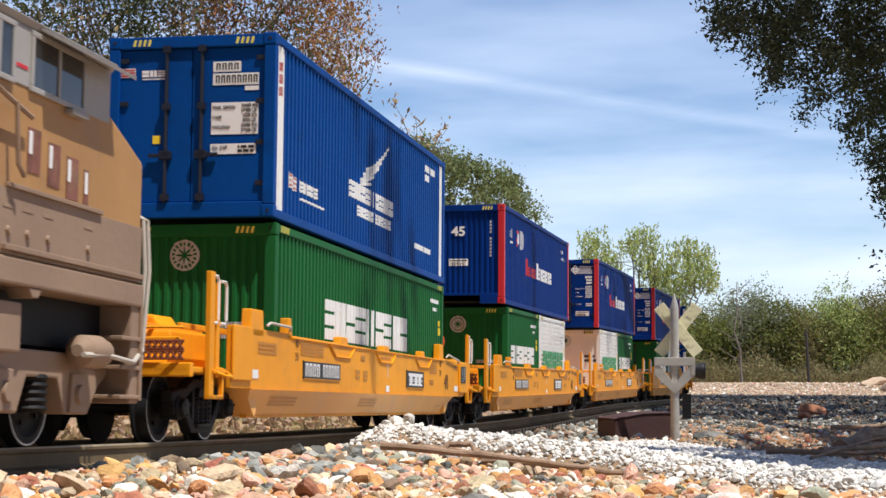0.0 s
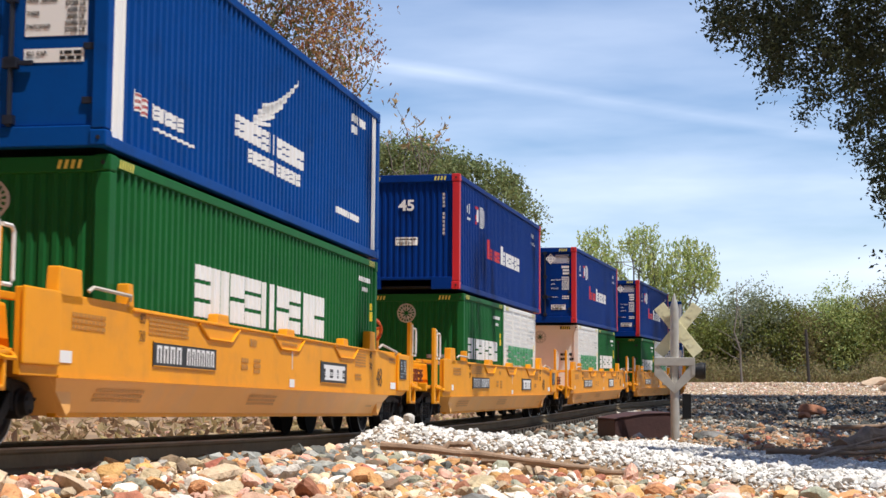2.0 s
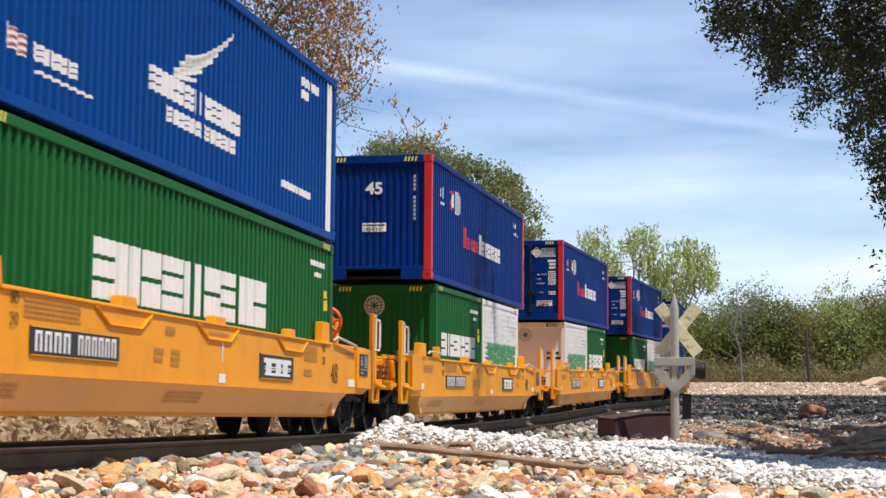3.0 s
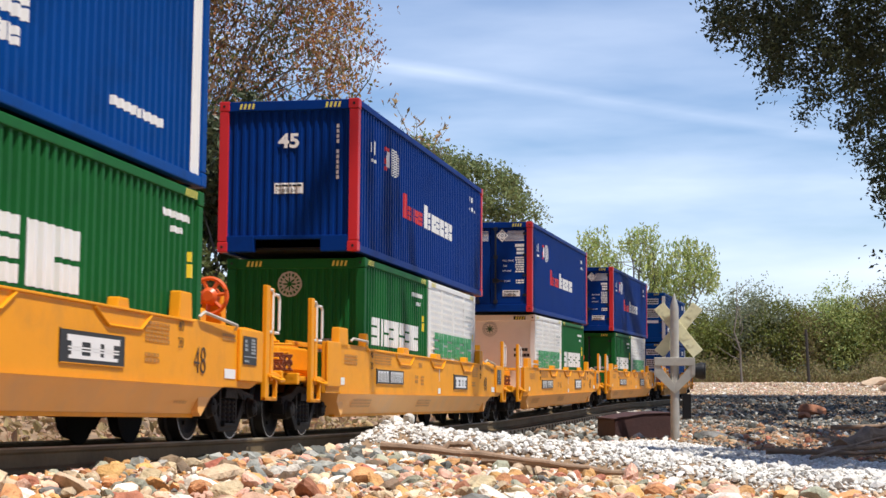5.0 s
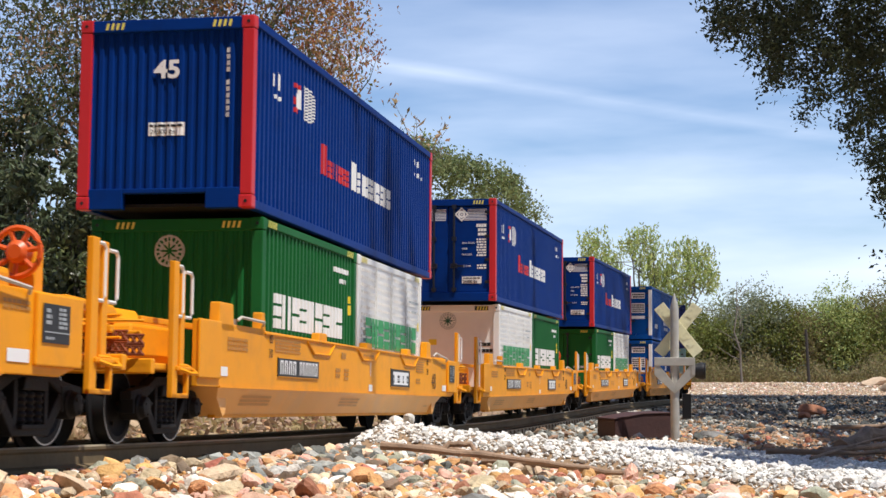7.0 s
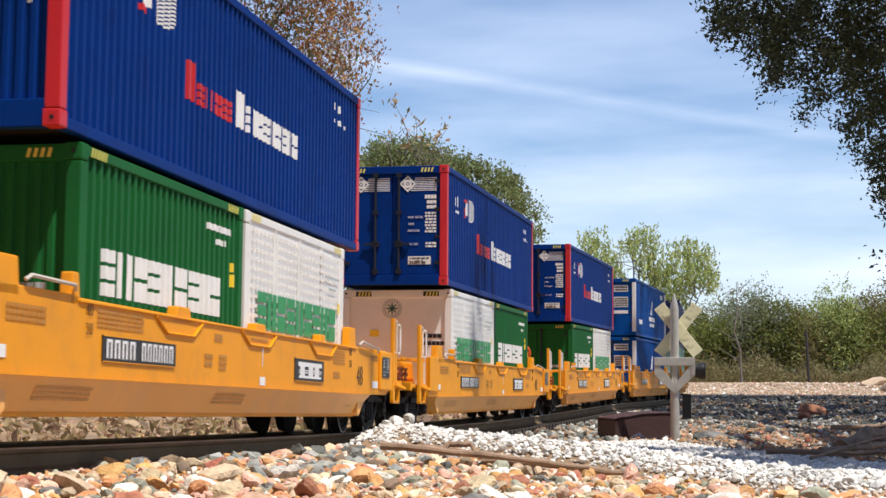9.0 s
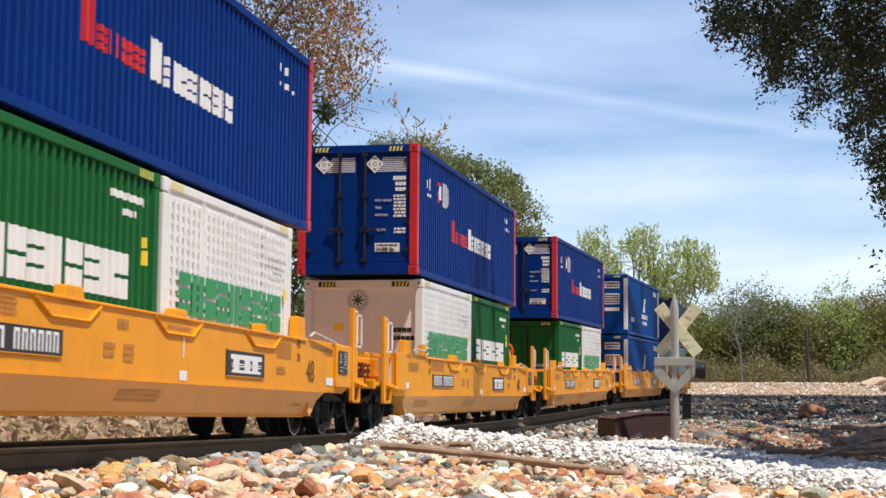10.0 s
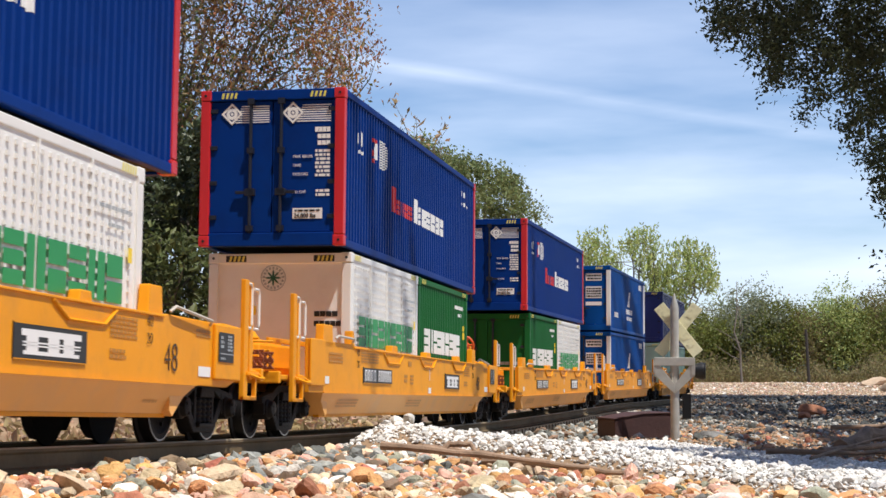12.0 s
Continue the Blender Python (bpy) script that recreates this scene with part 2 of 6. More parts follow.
def line_table():
    n0 = round(-S_LO / DS)
    total = round((S_HI - S_LO) / DS)
    xs, ys = np.zeros(total + 1), np.zeros(total + 1)
    xs[n0], ys[n0] = -0.0800, 0.9975
    for i in range(n0, total):
        th = heading(S_LO + (i + 0.5) * DS)
        xs[i + 1], ys[i + 1] = xs[i] + DS * math.cos(th), ys[i] + DS * math.sin(th)
    for i in range(n0, 0, -1):
        th = heading(S_LO + (i - 0.5) * DS)
        xs[i - 1], ys[i - 1] = xs[i] - DS * math.cos(th), ys[i] - DS * math.sin(th)
    return xs, ys


LX, LY = line_table()


def rail_z(s):
    c = min(max(s, -0.9), 1.75)
    z = -0.0152 * c + 0.0107 * c**2 + 0.002 * c**3 - 0.0013 * c**4 - 0.0004 * c**5
    return z - 0.026 * (s + 0.9) if s < -0.9 else z


def on_line(s):
    i = (s - S_LO) / DS
    k = min(max(int(i), 0), len(LX) - 2)
    f = i - k
    return Vector((LX[k] * (1 - f) + LX[k + 1] * f, LY[k] * (1 - f) + LY[k + 1] * f, rail_z(s)))


def rolled(t):
    """Metres that the train has gone at t."""
    q = (t - 6) / 6
    even = 0.6844 / 6.4848 * (t + 0.0211 * (t - 6) ** 2 / 10 - 0.077 * q**3 - 0.1166 * q**4)
    # the engine pulls a little unevenly
    return even + float(np.interp(t, (0, 1, 2, 3, 4, 5, 5.5, 6, 6.5, 7, 8, 9, 10, 11, 12), SURGE)) / 1000


SURGE = (6.4, 5.8, 2.0, 2.4, 5.2, 7.5, 7.0, 5.3, 1.8, -0.2, -1.0, -1.0, -1.1, -1.8, -1.2)


def on_track(s, half=0.245):
    a, b = on_line(s - half), on_line(s + half)
    d = b - a
    c = (a + b) / 2
    c.z = (a.z + b.z) / 2
    return Matrix.Translation(c) @ Matrix.Rotation(math.atan2(d.y, d.x), 4, "Z") @ Matrix.Rotation(-math.atan2(d.z, math.hypot(d.x, d.y)), 4, "Y")

# ---- track ----
def build_track():
    track = thing("railway_track", "weathered brown rails on black ties with gravel ballast", "railway track")
    tagged(track, kind="structure")
    half = 0.0235
    steps = np.arange(-2.2, 6.5, 0.03)
    prof = [(-0.0012, 0), (0.0012, 0), (0.0015, -0.0006), (0.0015, -0.0016), (0.0006, -0.0024), (0.0006, -0.0066),
            (0.0034, -0.0074), (0.0034, -0.0084), (-0.0034, -0.0084), (-0.0034, -0.0074), (-0.0006, -0.0066), (-0.0006, -0.0024), (-0.0015, -0.0016), (-0.0015, -0.0006)]
    for side in (-1, 1):
        g = Geo()
        k = len(prof)
        for s in steps:
            p, th = on_line(s), heading(s)
            n = Vector((-math.sin(th), math.cos(th), 0))
            for w, z in prof:
                q = p + n * (side * (half + 0.0013) + w)
                g.v.append((q.x, q.y, p.z + z))
        for i in range(len(steps) - 1):
            for j in range(k):
                a, b = i * k + j, i * k + (j + 1) % k
                # head top and one chamfer take the pale colour of the lit line
                g.face((a, b, b + k, a + k), 1 if j in (0, 13) else 0)
        part("rail", g, [M["rail"], M["railtop"]], track, "weathered brown steel rail")
    g = Geo().box(-0.0055, 0.0055, -0.041, 0.041, -0.0165, -0.0084)
    tie = mesh_of("tie", g, [M["tie"]], 0.0006)
    s = -1.5
    while s < 4.6:
        ob = new("tie", tie)
        ob.parent = track
        ob.matrix_basis = on_track(s, 0.02)
        s += 0.0215
    return track


# ---- containers ----
PITCH_C = 0.0066


def corrugation(a, b, depth=0.0023, pitch=PITCH_C):
    """Break points of a trapezoid corrugation from a to b: (along, inset)."""
    n = max(2, round((b - a) / pitch))
    p = (b - a) / n
    pts = []
    for i in range(n):
        o = a + i * p
        pts += [(o, 0.0), (o + 0.36 * p, 0.0), (o + 0.5 * p, depth), (o + 0.86 * p, depth)]
    pts.append((b, 0.0))
    return pts


def inset_at(pts, u):
    for (a, ia), (b, ib) in zip(pts, pts[1:]):
        if a <= u <= b:
            return ia + (ib - ia) * (u - a) / max(b - a, 1e-9)
    return 0.0


def ribbon(g, pts, quad, where, lift=0.00022):
    """A strip of paint over a corrugation. quad: u0, u1, z0, z1 or with top-left and top-right heights; where(u, inset, z) gives the point."""
    u0, u1, z0, z1 = quad[:4]
    lean = quad[4] if len(quad) > 4 else 0.0
    us = sorted({u0, u1, *[u for u, _ in pts if u0 < u < u1]})
    n = len(g.v)
    for u in us:
        i = inset_at(pts, u) - lift
        f = (u - u0) / max(u1 - u0, 1e-9)
        g.v += [where(u, i, z0 + lean * f), where(u, i, z1 + lean * f)]
    for k in range(len(us) - 1):
        a = n + 2 * k
        g.face((a, a + 2, a + 3, a + 1))


def word(u0, u1, z0, z1, n, rng, slits=True):
    """Blocks that stand for one word of n letters: bars in the space of each letter."""
    out = []
    w = (u1 - u0) / n
    h = z1 - z0
    for i in range(n):
        a = u0 + i * w
        b = a + 0.90 * w
        if not slits:
            out.append((a, b, z0, z1))
        elif i % 3 == 0:
            out += [(a, b, z0 + k * 0.36 * h, z0 + (k * 0.36 + 0.28) * h) for k in range(3)]
        elif i % 3 == 1:
            out += [(a, a + 0.38 * w, z0, z1), (a + 0.48 * w, b, z0, z1)]
        else:
            out += [(a, b, z0, z0 + 0.44 * h), (a, b, z0 + 0.53 * h, z1)]
    return out


def code(u0, u1, z0, z1, n):
    """Thin upright strokes, two in the space of each character."""
    w = (u1 - u0) / n
    return [(u0 + (i + f) * w, u0 + (i + f + 0.24) * w, z0, z1) for i in range(n) for f in (0.08, 0.56)] + [(u0 + (i + 0.32) * w, u0 + (i + 0.56) * w, z1 - 0.16 * (z1 - z0), z1) for i in range(n)]


def container(label, L, paint, post=None, doors=True, tunnel=False, smooth_side=False, side_marks=(), end_marks=(), H=0.0888, W=0.0841, group="stacked containers"):
    """An intermodal container; base at z = 0, centre at the origin, the seen end at -x and the seen side at -y."""
    c = thing("shipping_container", label, "container", group)
    P = M[paint]
    X0, X1, Y = -L / 2, L / 2, W / 2
    pw = 0.0055
    postmat = M[post] if post else P
    for x in (X0, X1 - pw):
        for y in (-Y, Y - pw):
            g = Geo().box(x, x + pw, y, y + pw, 0.0062, H - 0.0062)
            part("corner_post", g, postmat, c, "red corner post" if post == "red" else ("white corner post" if post == "white" else ""), 0.0005)
            for z in (0, H - 0.006):
                g = Geo().box(x - 0.0002, x + pw + 0.0006, y - 0.0002 if y < 0 else y - 0.0006, y + pw + (0.0006 if y < 0 else 0.0002), z, z + 0.006)
                fit_ = part("corner_casting", g, P if post != "red" else postmat, c, "", 0.0007)
                hole = Geo()
                hx = x - 0.0003 if x < 0 else x + pw + 0.0007
                hy = y + pw / 2
                hole.lathe([(-0.00012, 0.0008), (0.0001, 0.0008)], "x", (hx, hy, z + 0.003), 10)
                part("twistlock_hole", hole, M["black"], fit_)
    for y in (-1, 1):
        yo = Y if y > 0 else -Y
        yi = yo - y * 0.004
        lo, hi = sorted((yo, yi))
        part("top_rail", Geo().box(X0 + pw, X1 - pw, lo, hi, H - 0.0042, H - 0.0004), P, c, "", 0.0005)
        part("bottom_rail", Geo().box(X0 + pw, X1 - pw, lo, hi, 0.0, 0.0042), P, c, "", 0.0005)
    part("end_header", Geo().box(X0 + 0.0003, X0 + 0.004, -Y + pw, Y - pw, H - 0.0062, H - 0.0004), P, c, "", 0.0005)
    part("end_header", Geo().box(X1 - 0.004, X1 - 0.0003, -Y + pw, Y - pw, H - 0.0062, H - 0.0004), P, c, "", 0.0005)
    if tunnel:
        g = Geo().box(X0 + 0.0003, X0 + 0.005, -Y + pw, -0.020, 0.0, 0.0095)
        g.box(X0 + 0.0003, X0 + 0.005, 0.020, Y - pw, 0.0, 0.0095)
        g.box(X0 + 0.0008, X0 + 0.005, -0.020, 0.020, 0.0072, 0.0095)
        part("end_sill", g, P, c, "end sill with a tunnel recess", 0.0004)
    else:
        part("end_sill", Geo().box(X0 + 0.0003, X0 + 0.005, -Y + pw, Y - pw, 0.0, 0.0075), P, c, "", 0.0005)
    part("end_sill", Geo().box(X1 - 0.005, X1 - 0.0003, -Y + pw, Y - pw, 0.0, 0.0075), P, c, "", 0.0005)
    # side panels
    pts = corrugation(X0 + pw, X1 - pw) if not smooth_side else [(X0 + pw, 0.0), (X1 - pw, 0.0)]
    for y in (-1, 1):
        g = Geo()
        for u, i in pts:
            yy = y * (Y - 0.0007 - i)
            g.v += [(u, yy, 0.0040), (u, yy, H - 0.0040)]
        for k in range(len(pts) - 1):
            g.face((2 * k, 2 * k + 2, 2 * k + 3, 2 * k + 1))
        part("side_panel", g, P, c, "corrugated side panel" if not smooth_side else "smooth riveted side panel")
    if smooth_side:
        g = Geo()
        nz, nx = 18, max(8, round((L - 0.02) / 0.0062))
        for iz in range(nz):
            for ix in range(nx):
                u = X0 + 0.012 + ix * (L - 0.024) / (nx - 1)
                z = 0.008 + iz * (H - 0.016) / (nz - 1)
                g.box(u - 0.0009, u + 0.0009, -Y - 0.0004, -Y + 0.0008, z - 0.0008, z + 0.0008)
        for ix in range(5):
            u = X0 + pw + ix * (L - 2 * pw) / 4
            g.box(u - 0.0006, u + 0.0006, -Y - 0.0002, -Y + 0.0009, 0.004, H - 0.004)
        part("riveting", g, P, c, "rows of raised rivets")
    # roof
    rp = corrugation(X0 + 0.004, X1 - 0.004, 0.0009)
    g = Geo()
    for u, i in rp:
        g.v += [(u, -Y + 0.002, H - 0.0012 - i), (u, Y - 0.002, H - 0.0012 - i)]
    for k in range(len(rp) - 1):
        g.face((2 * k, 2 * k + 1, 2 * k + 3, 2 * k + 2))
    part("roof_panel", g, P, c)
    part("underframe", Geo().box(X0 + 0.004, X1 - 0.004, -Y + 0.003, Y - 0.003, 0.0012, 0.0026), M["iron"], c)
    # far end
    part("end_panel", Geo().box(X1 - 0.0032, X1 - 0.0022, -Y + pw, Y - pw, 0.0070, H - 0.006), P, c)
    # near end
    xe = X0 + 0.0018
    ep = [(-Y + pw, 0.0), (Y - pw, 0.0)]
    if doors:
        for a, b in ((-Y + pw, -0.0003), (0.0003, Y - pw)):
            d = part("door", Geo().box(xe, xe + 0.002, a, b, 0.0078, H - 0.0066), P, c, "", 0.0003)
            w = b - a
            inner = [a + 0.86 * w] if a < 0 else [a + 0.335 * w]
            for y in inner:
                g = Geo().tube([(xe - 0.0013, y, 0.0075), (xe - 0.0013, y, H - 0.0065)], 0.0010, 8)
                for z in (0.010, 0.031, 0.054, 0.082):
                    g.box(xe - 0.0026, xe, y - 0.0019, y + 0.0019, z - 0.0016, z + 0.0016)
                part("locking_bar", g, M["rod"], d, "dark steel locking bar", smooth=True)
                g = Geo().box(xe - 0.0022, xe - 0.0008, min(y, y + (0.0085 if a > 0 else -0.0085)), max(y, y + (0.0085 if a > 0 else -0.0085)), 0.0295, 0.0312)
                g.box(xe - 0.0026, xe, y - 0.003, y + 0.003, 0.0285, 0.0322)
                part("door_handle", g, M["rod"], d, "", 0.0003)
            hy = a + 0.002 if a < 0 else b - 0.002
            for z in (0.0165, 0.036, 0.056, 0.077):
                part("hinge", Geo().box(xe - 0.0009, xe + 0.0005, hy - 0.0022, hy + 0.0022, z - 0.0012, z + 0.0012), M["rod"], d, "", 0.0002)
    elif not smooth_side:
        ep = corrugation(-Y + pw, Y - pw, 0.0008, 0.0048)
        g = Geo()
        for y, i in ep:
            g.v += [(xe + i, y, 0.0078), (xe + i, y, H - 0.0062)]
        for k in range(len(ep) - 1):
            g.face((2 * k, 2 * k + 2, 2 * k + 3, 2 * k + 1))
        part("end_panel", g, P, c, "corrugated end panel")
    else:
        part("end_panel", Geo().box(xe, xe + 0.0012, -Y + pw, Y - pw, 0.0075, H - 0.006), P, c, "smooth white end panel")
    # hazard stripes on the headers and on the rails beside the corners
    for y in (-0.026, 0.026):
        if paint == "white":
            part("hazard_band", Geo().box(X0 - 0.00005, X0 + 0.0004, y - 0.0062, y + 0.0058, H - 0.0052, H - 0.0016), M["black"], c, "black band behind the stripes")
        g = Geo()
        for k in range(4):
            q = y - 0.0048 + k * 0.0025
            n = len(g.v)
            g.v += [(X0 - 0.0001, q, H - 0.0050), (X0 - 0.0001, q + 0.0013, H - 0.0050), (X0 - 0.0001, q + 0.0005, H - 0.0018), (X0 - 0.0001, q - 0.0008, H - 0.0018)]
            g.face((n, n + 1, n + 2, n + 3))
        part("hazard_marking", g, M["hazard"], c, "yellow and dark hazard stripes")
    if paint in ("green", "white"):
        for u in (X0 + 0.008, X1 - 0.022):
            g = Geo()
            for k in range(6):
                q = u + k * 0.0024
                n = len(g.v)
                g.v += [(q, -Y - 0.0002, H - 0.0040), (q + 0.0012, -Y - 0.0002, H - 0.0040), (q + 0.0020, -Y - 0.0002, H - 0.0008), (q + 0.0008, -Y - 0.0002, H - 0.0008)]
                g.face((n, n + 1, n + 2, n + 3))
            part("hazard_marking", g, M["hazard"], c, "yellow and dark hazard stripes")
    def on_side(u, i, z):
        return (u, -Y + 0.0007 + i, z)
    def on_end(y, i, z):
        return (xe + i, y, z)
    for name, mat, quads, lab in side_marks:
        g = Geo()
        for q in quads:
            ribbon(g, pts, q, on_side, 0.00122 if smooth_side else 0.00022)
        part(name, g, M[mat], c, lab)
    for name, mat, quads, lab, *lift in end_marks:
        g = Geo()
        for q in quads:
            ribbon(g, ep, q, on_end, lift[0] if lift else 0.00025)
        part(name, g, M[mat], c, lab)
    return c


RNG = random.Random(5)


def disc_quads(cy, cz, r, n=9, hole=0.0):
    out = []
    for k in range(n):
        z0, z1 = cz - r + 2 * r * k / n, cz - r + 2 * r * (k + 1) / n
        zm = (z0 + z1) / 2 - cz
        w = math.sqrt(max(r * r - zm * zm, 0))
        h = math.sqrt(max(hole * hole - zm * zm, 0)) if hole else 0
        if h > 0:
            out += [(cy - w, cy - h, z0, z1), (cy + h, cy + w, z0, z1)]
        else:
            out.append((cy - w, cy + w, z0, z1))
    return out


def drawn(inside, u0, u1, z0, z1, rows=40, cols=60):
    """Strips that fill the shape for which inside(u, z) holds."""
    out = []
    dz, du = (z1 - z0) / rows, (u1 - u0) / cols
    for r in range(rows):
        z, start = z0 + (r + 0.5) * dz, None
        for k in range(cols + 1):
            hit = k < cols and inside(u0 + (k + 0.5) * du, z)
            if hit and start is None:
                start = u0 + k * du
            if not hit and start is not None:
                out.append((start, u0 + k * du, z - dz / 2, z + dz / 2))
                start = None
    return out


def badge_star(cy, cz, r):
    """Eight-pointed star."""
    def inside(y, z):
        a, d = math.atan2(z - cz, y - cy), math.hypot(y - cy, z - cz)
        return d < r * (0.30 + 0.70 * abs(math.cos(4 * a)) ** 3)
    return drawn(inside, cy - r, cy + r, cz - r, cz + r, 34, 34)


def badge_ticks(cy, cz, r0, r1, n=17):
    """Short strokes set round in a ring."""
    def inside(y, z):
        a, d = math.atan2(z - cz, y - cy), math.hypot(y - cy, z - cz)
        return r0 < d < r1 and (a / (2 * math.pi) * n) % 1 < 0.55
    return drawn(inside, cy - r1, cy + r1, cz - r1, cz + r1, 44, 44)


def fine_print(a, b, z0, z1, rows, rng, cols=2):
    out = []
    dz = (z1 - z0) / rows
    for r in range(rows):
        z = z0 + r * dz
        x = a
        while x < b - 0.0008:
            w = rng.uniform(0.0012, 0.004)
            out.append((x, min(x + w, b), z + 0.15 * dz, z + 0.8 * dz))
            x += w + 0.0006
    return out


def nyk_box(L, lower=False):
    rng = random.Random(3)
    wing = []
    for k in range(6):
        u0, u1 = -0.040 + 0.003 * k, 0.036 - 0.010 * (5 - k)
        rise = 0.003 + 0.0042 * k
        for j in range(6):
            f0, f1 = j / 6, (j + 1) / 6
            z = 0.0385 + 0.0019 * k + rise * f0**1.4
            wing.append((u0 + (u1 - u0) * f0, u0 + (u1 - u0) * f1, z, z + 0.0026 * (1 - 0.45 * f0), rise * (f1**1.4 - f0**1.4)))
    side = [
        ("edge_stripe", "decal", [(-L / 2 + 0.0058, -L / 2 + 0.0185, 0.0045, 0.084)], "broad white edge stripe"),
        ("edge_stripe", "decal", [(L / 2 - 0.0185, L / 2 - 0.0058, 0.0045, 0.084)], "broad white edge stripe"),
        ("flag_mark", "decal", [(-0.187, -0.170, 0.0185, 0.0255, -0.002)], "small flag mark with red bands"),
        ("lettering", "decal", word(-0.168, -0.132, 0.0180, 0.0235, 4, rng) + [(-0.165, -0.118, 0.0140, 0.0152)], "white lettering drawn as bars"),
        ("wing_emblem", "decal", wing, "white wing emblem"),
        ("lettering", "decal", word(-0.064, 0.046, 0.0290, 0.0385, 9, rng), "white lettering drawn as bars"),
        ("lettering", "decal", word(-0.048, 0.042, 0.0200, 0.0260, 12, rng), "white lettering drawn as bars"),
        ("lettering", "decal", word(0.145, 0.180, 0.0730, 0.0775, 6, rng, False) + word(0.145, 0.160, 0.0665, 0.0710, 2, rng, False), "white lettering drawn as bars"),
        ("lettering", "decal", word(0.115, 0.165, 0.0165, 0.0200, 9, rng, False), "white lettering drawn as bars"),
    ]
    red = [(-0.186, -0.171, 0.0192 + 0.0024 * k, 0.0204 + 0.0024 * k, -0.002) for k in range(3)]
    side.append(("flag_band", "red", red, "red bands of the flag mark"))
    side.append(("red_code", "red", [(-L / 2 + 0.010, -L / 2 + 0.0145, 0.072 - 0.006 * k, 0.0765 - 0.006 * k) for k in (0, 1, 2)], "red code bars"))
    end = [
        ("number_plate", "decal", [(-0.0245, -0.0105, 0.0705, 0.0755), (-0.0335, -0.0105, 0.0640, 0.0697)], "white plate with dark code bars"),
        *[("code_bar", "black", code(-0.0235 + 0.003 * k, -0.0205 + 0.003 * k, 0.0715, 0.0747, 1), "", 0.0004) for k in range(4)],
        *[("code_bar", "black", code(-0.0330 + 0.0027 * k, -0.0303 + 0.0027 * k, 0.0650, 0.0688, 1), "", 0.0004) for k in range(8)],
        ("data_plate", "decal", [(-0.0335, -0.0100, 0.0400, 0.0555), (-0.0325, -0.0098, 0.0305, 0.0355), (-0.0335, -0.0265, 0.0612, 0.0633)], "white data plate with fine print"),
        ("fine_print", "black", fine_print(-0.0315, -0.0235, 0.0310, 0.0350, 2, rng), "dark fine print", 0.0004),
        ("flag_mark", "decal", [(0.0290, 0.0365, 0.0690, 0.0735)], "small flag mark"),
        ("flag_band", "red", [(0.0292, 0.0363, 0.0695 + 0.0014 * k, 0.0702 + 0.0014 * k) for k in range(3)], "red flag bands", 0.0004),
        ("lettering", "decal", word(0.0140, 0.0260, 0.0690, 0.0722, 3, rng) + [(0.012, 0.0255, 0.0677, 0.0682)], "white lettering drawn as bars"),
        ("warning_label", "sign", [(0.0155, 0.0195, 0.0362, 0.0402)], "small yellow warning label"),
    ]
    c = container("royal blue steel container with white edge stripes, doors closed", L, "nykblue", "nykblue", True, False, False, side, end)
    xe = -L / 2 + 0.0018
    for words, y, z in (("MAX. GROSS", -0.0106, 0.0524), ("TARE", -0.0106, 0.0476), ("PAYLOAD", -0.0106, 0.0428), ("CU. CAP.", -0.0108, 0.0330),
                        ("30480 KG", -0.0250, 0.0532), ("67200 LB", -0.0250, 0.0508), ("4500 KG", -0.0257, 0.0484), ("9920 LB", -0.0257, 0.0460), ("25980 KG", -0.0250, 0.0436), ("57280 LB", -0.0250, 0.0412)):
        text_part("plate_text", words, 0.0023, M["black"], c, Matrix.Translation((xe - 0.00042, y, z)) @ END, "", 0.86)
    return c


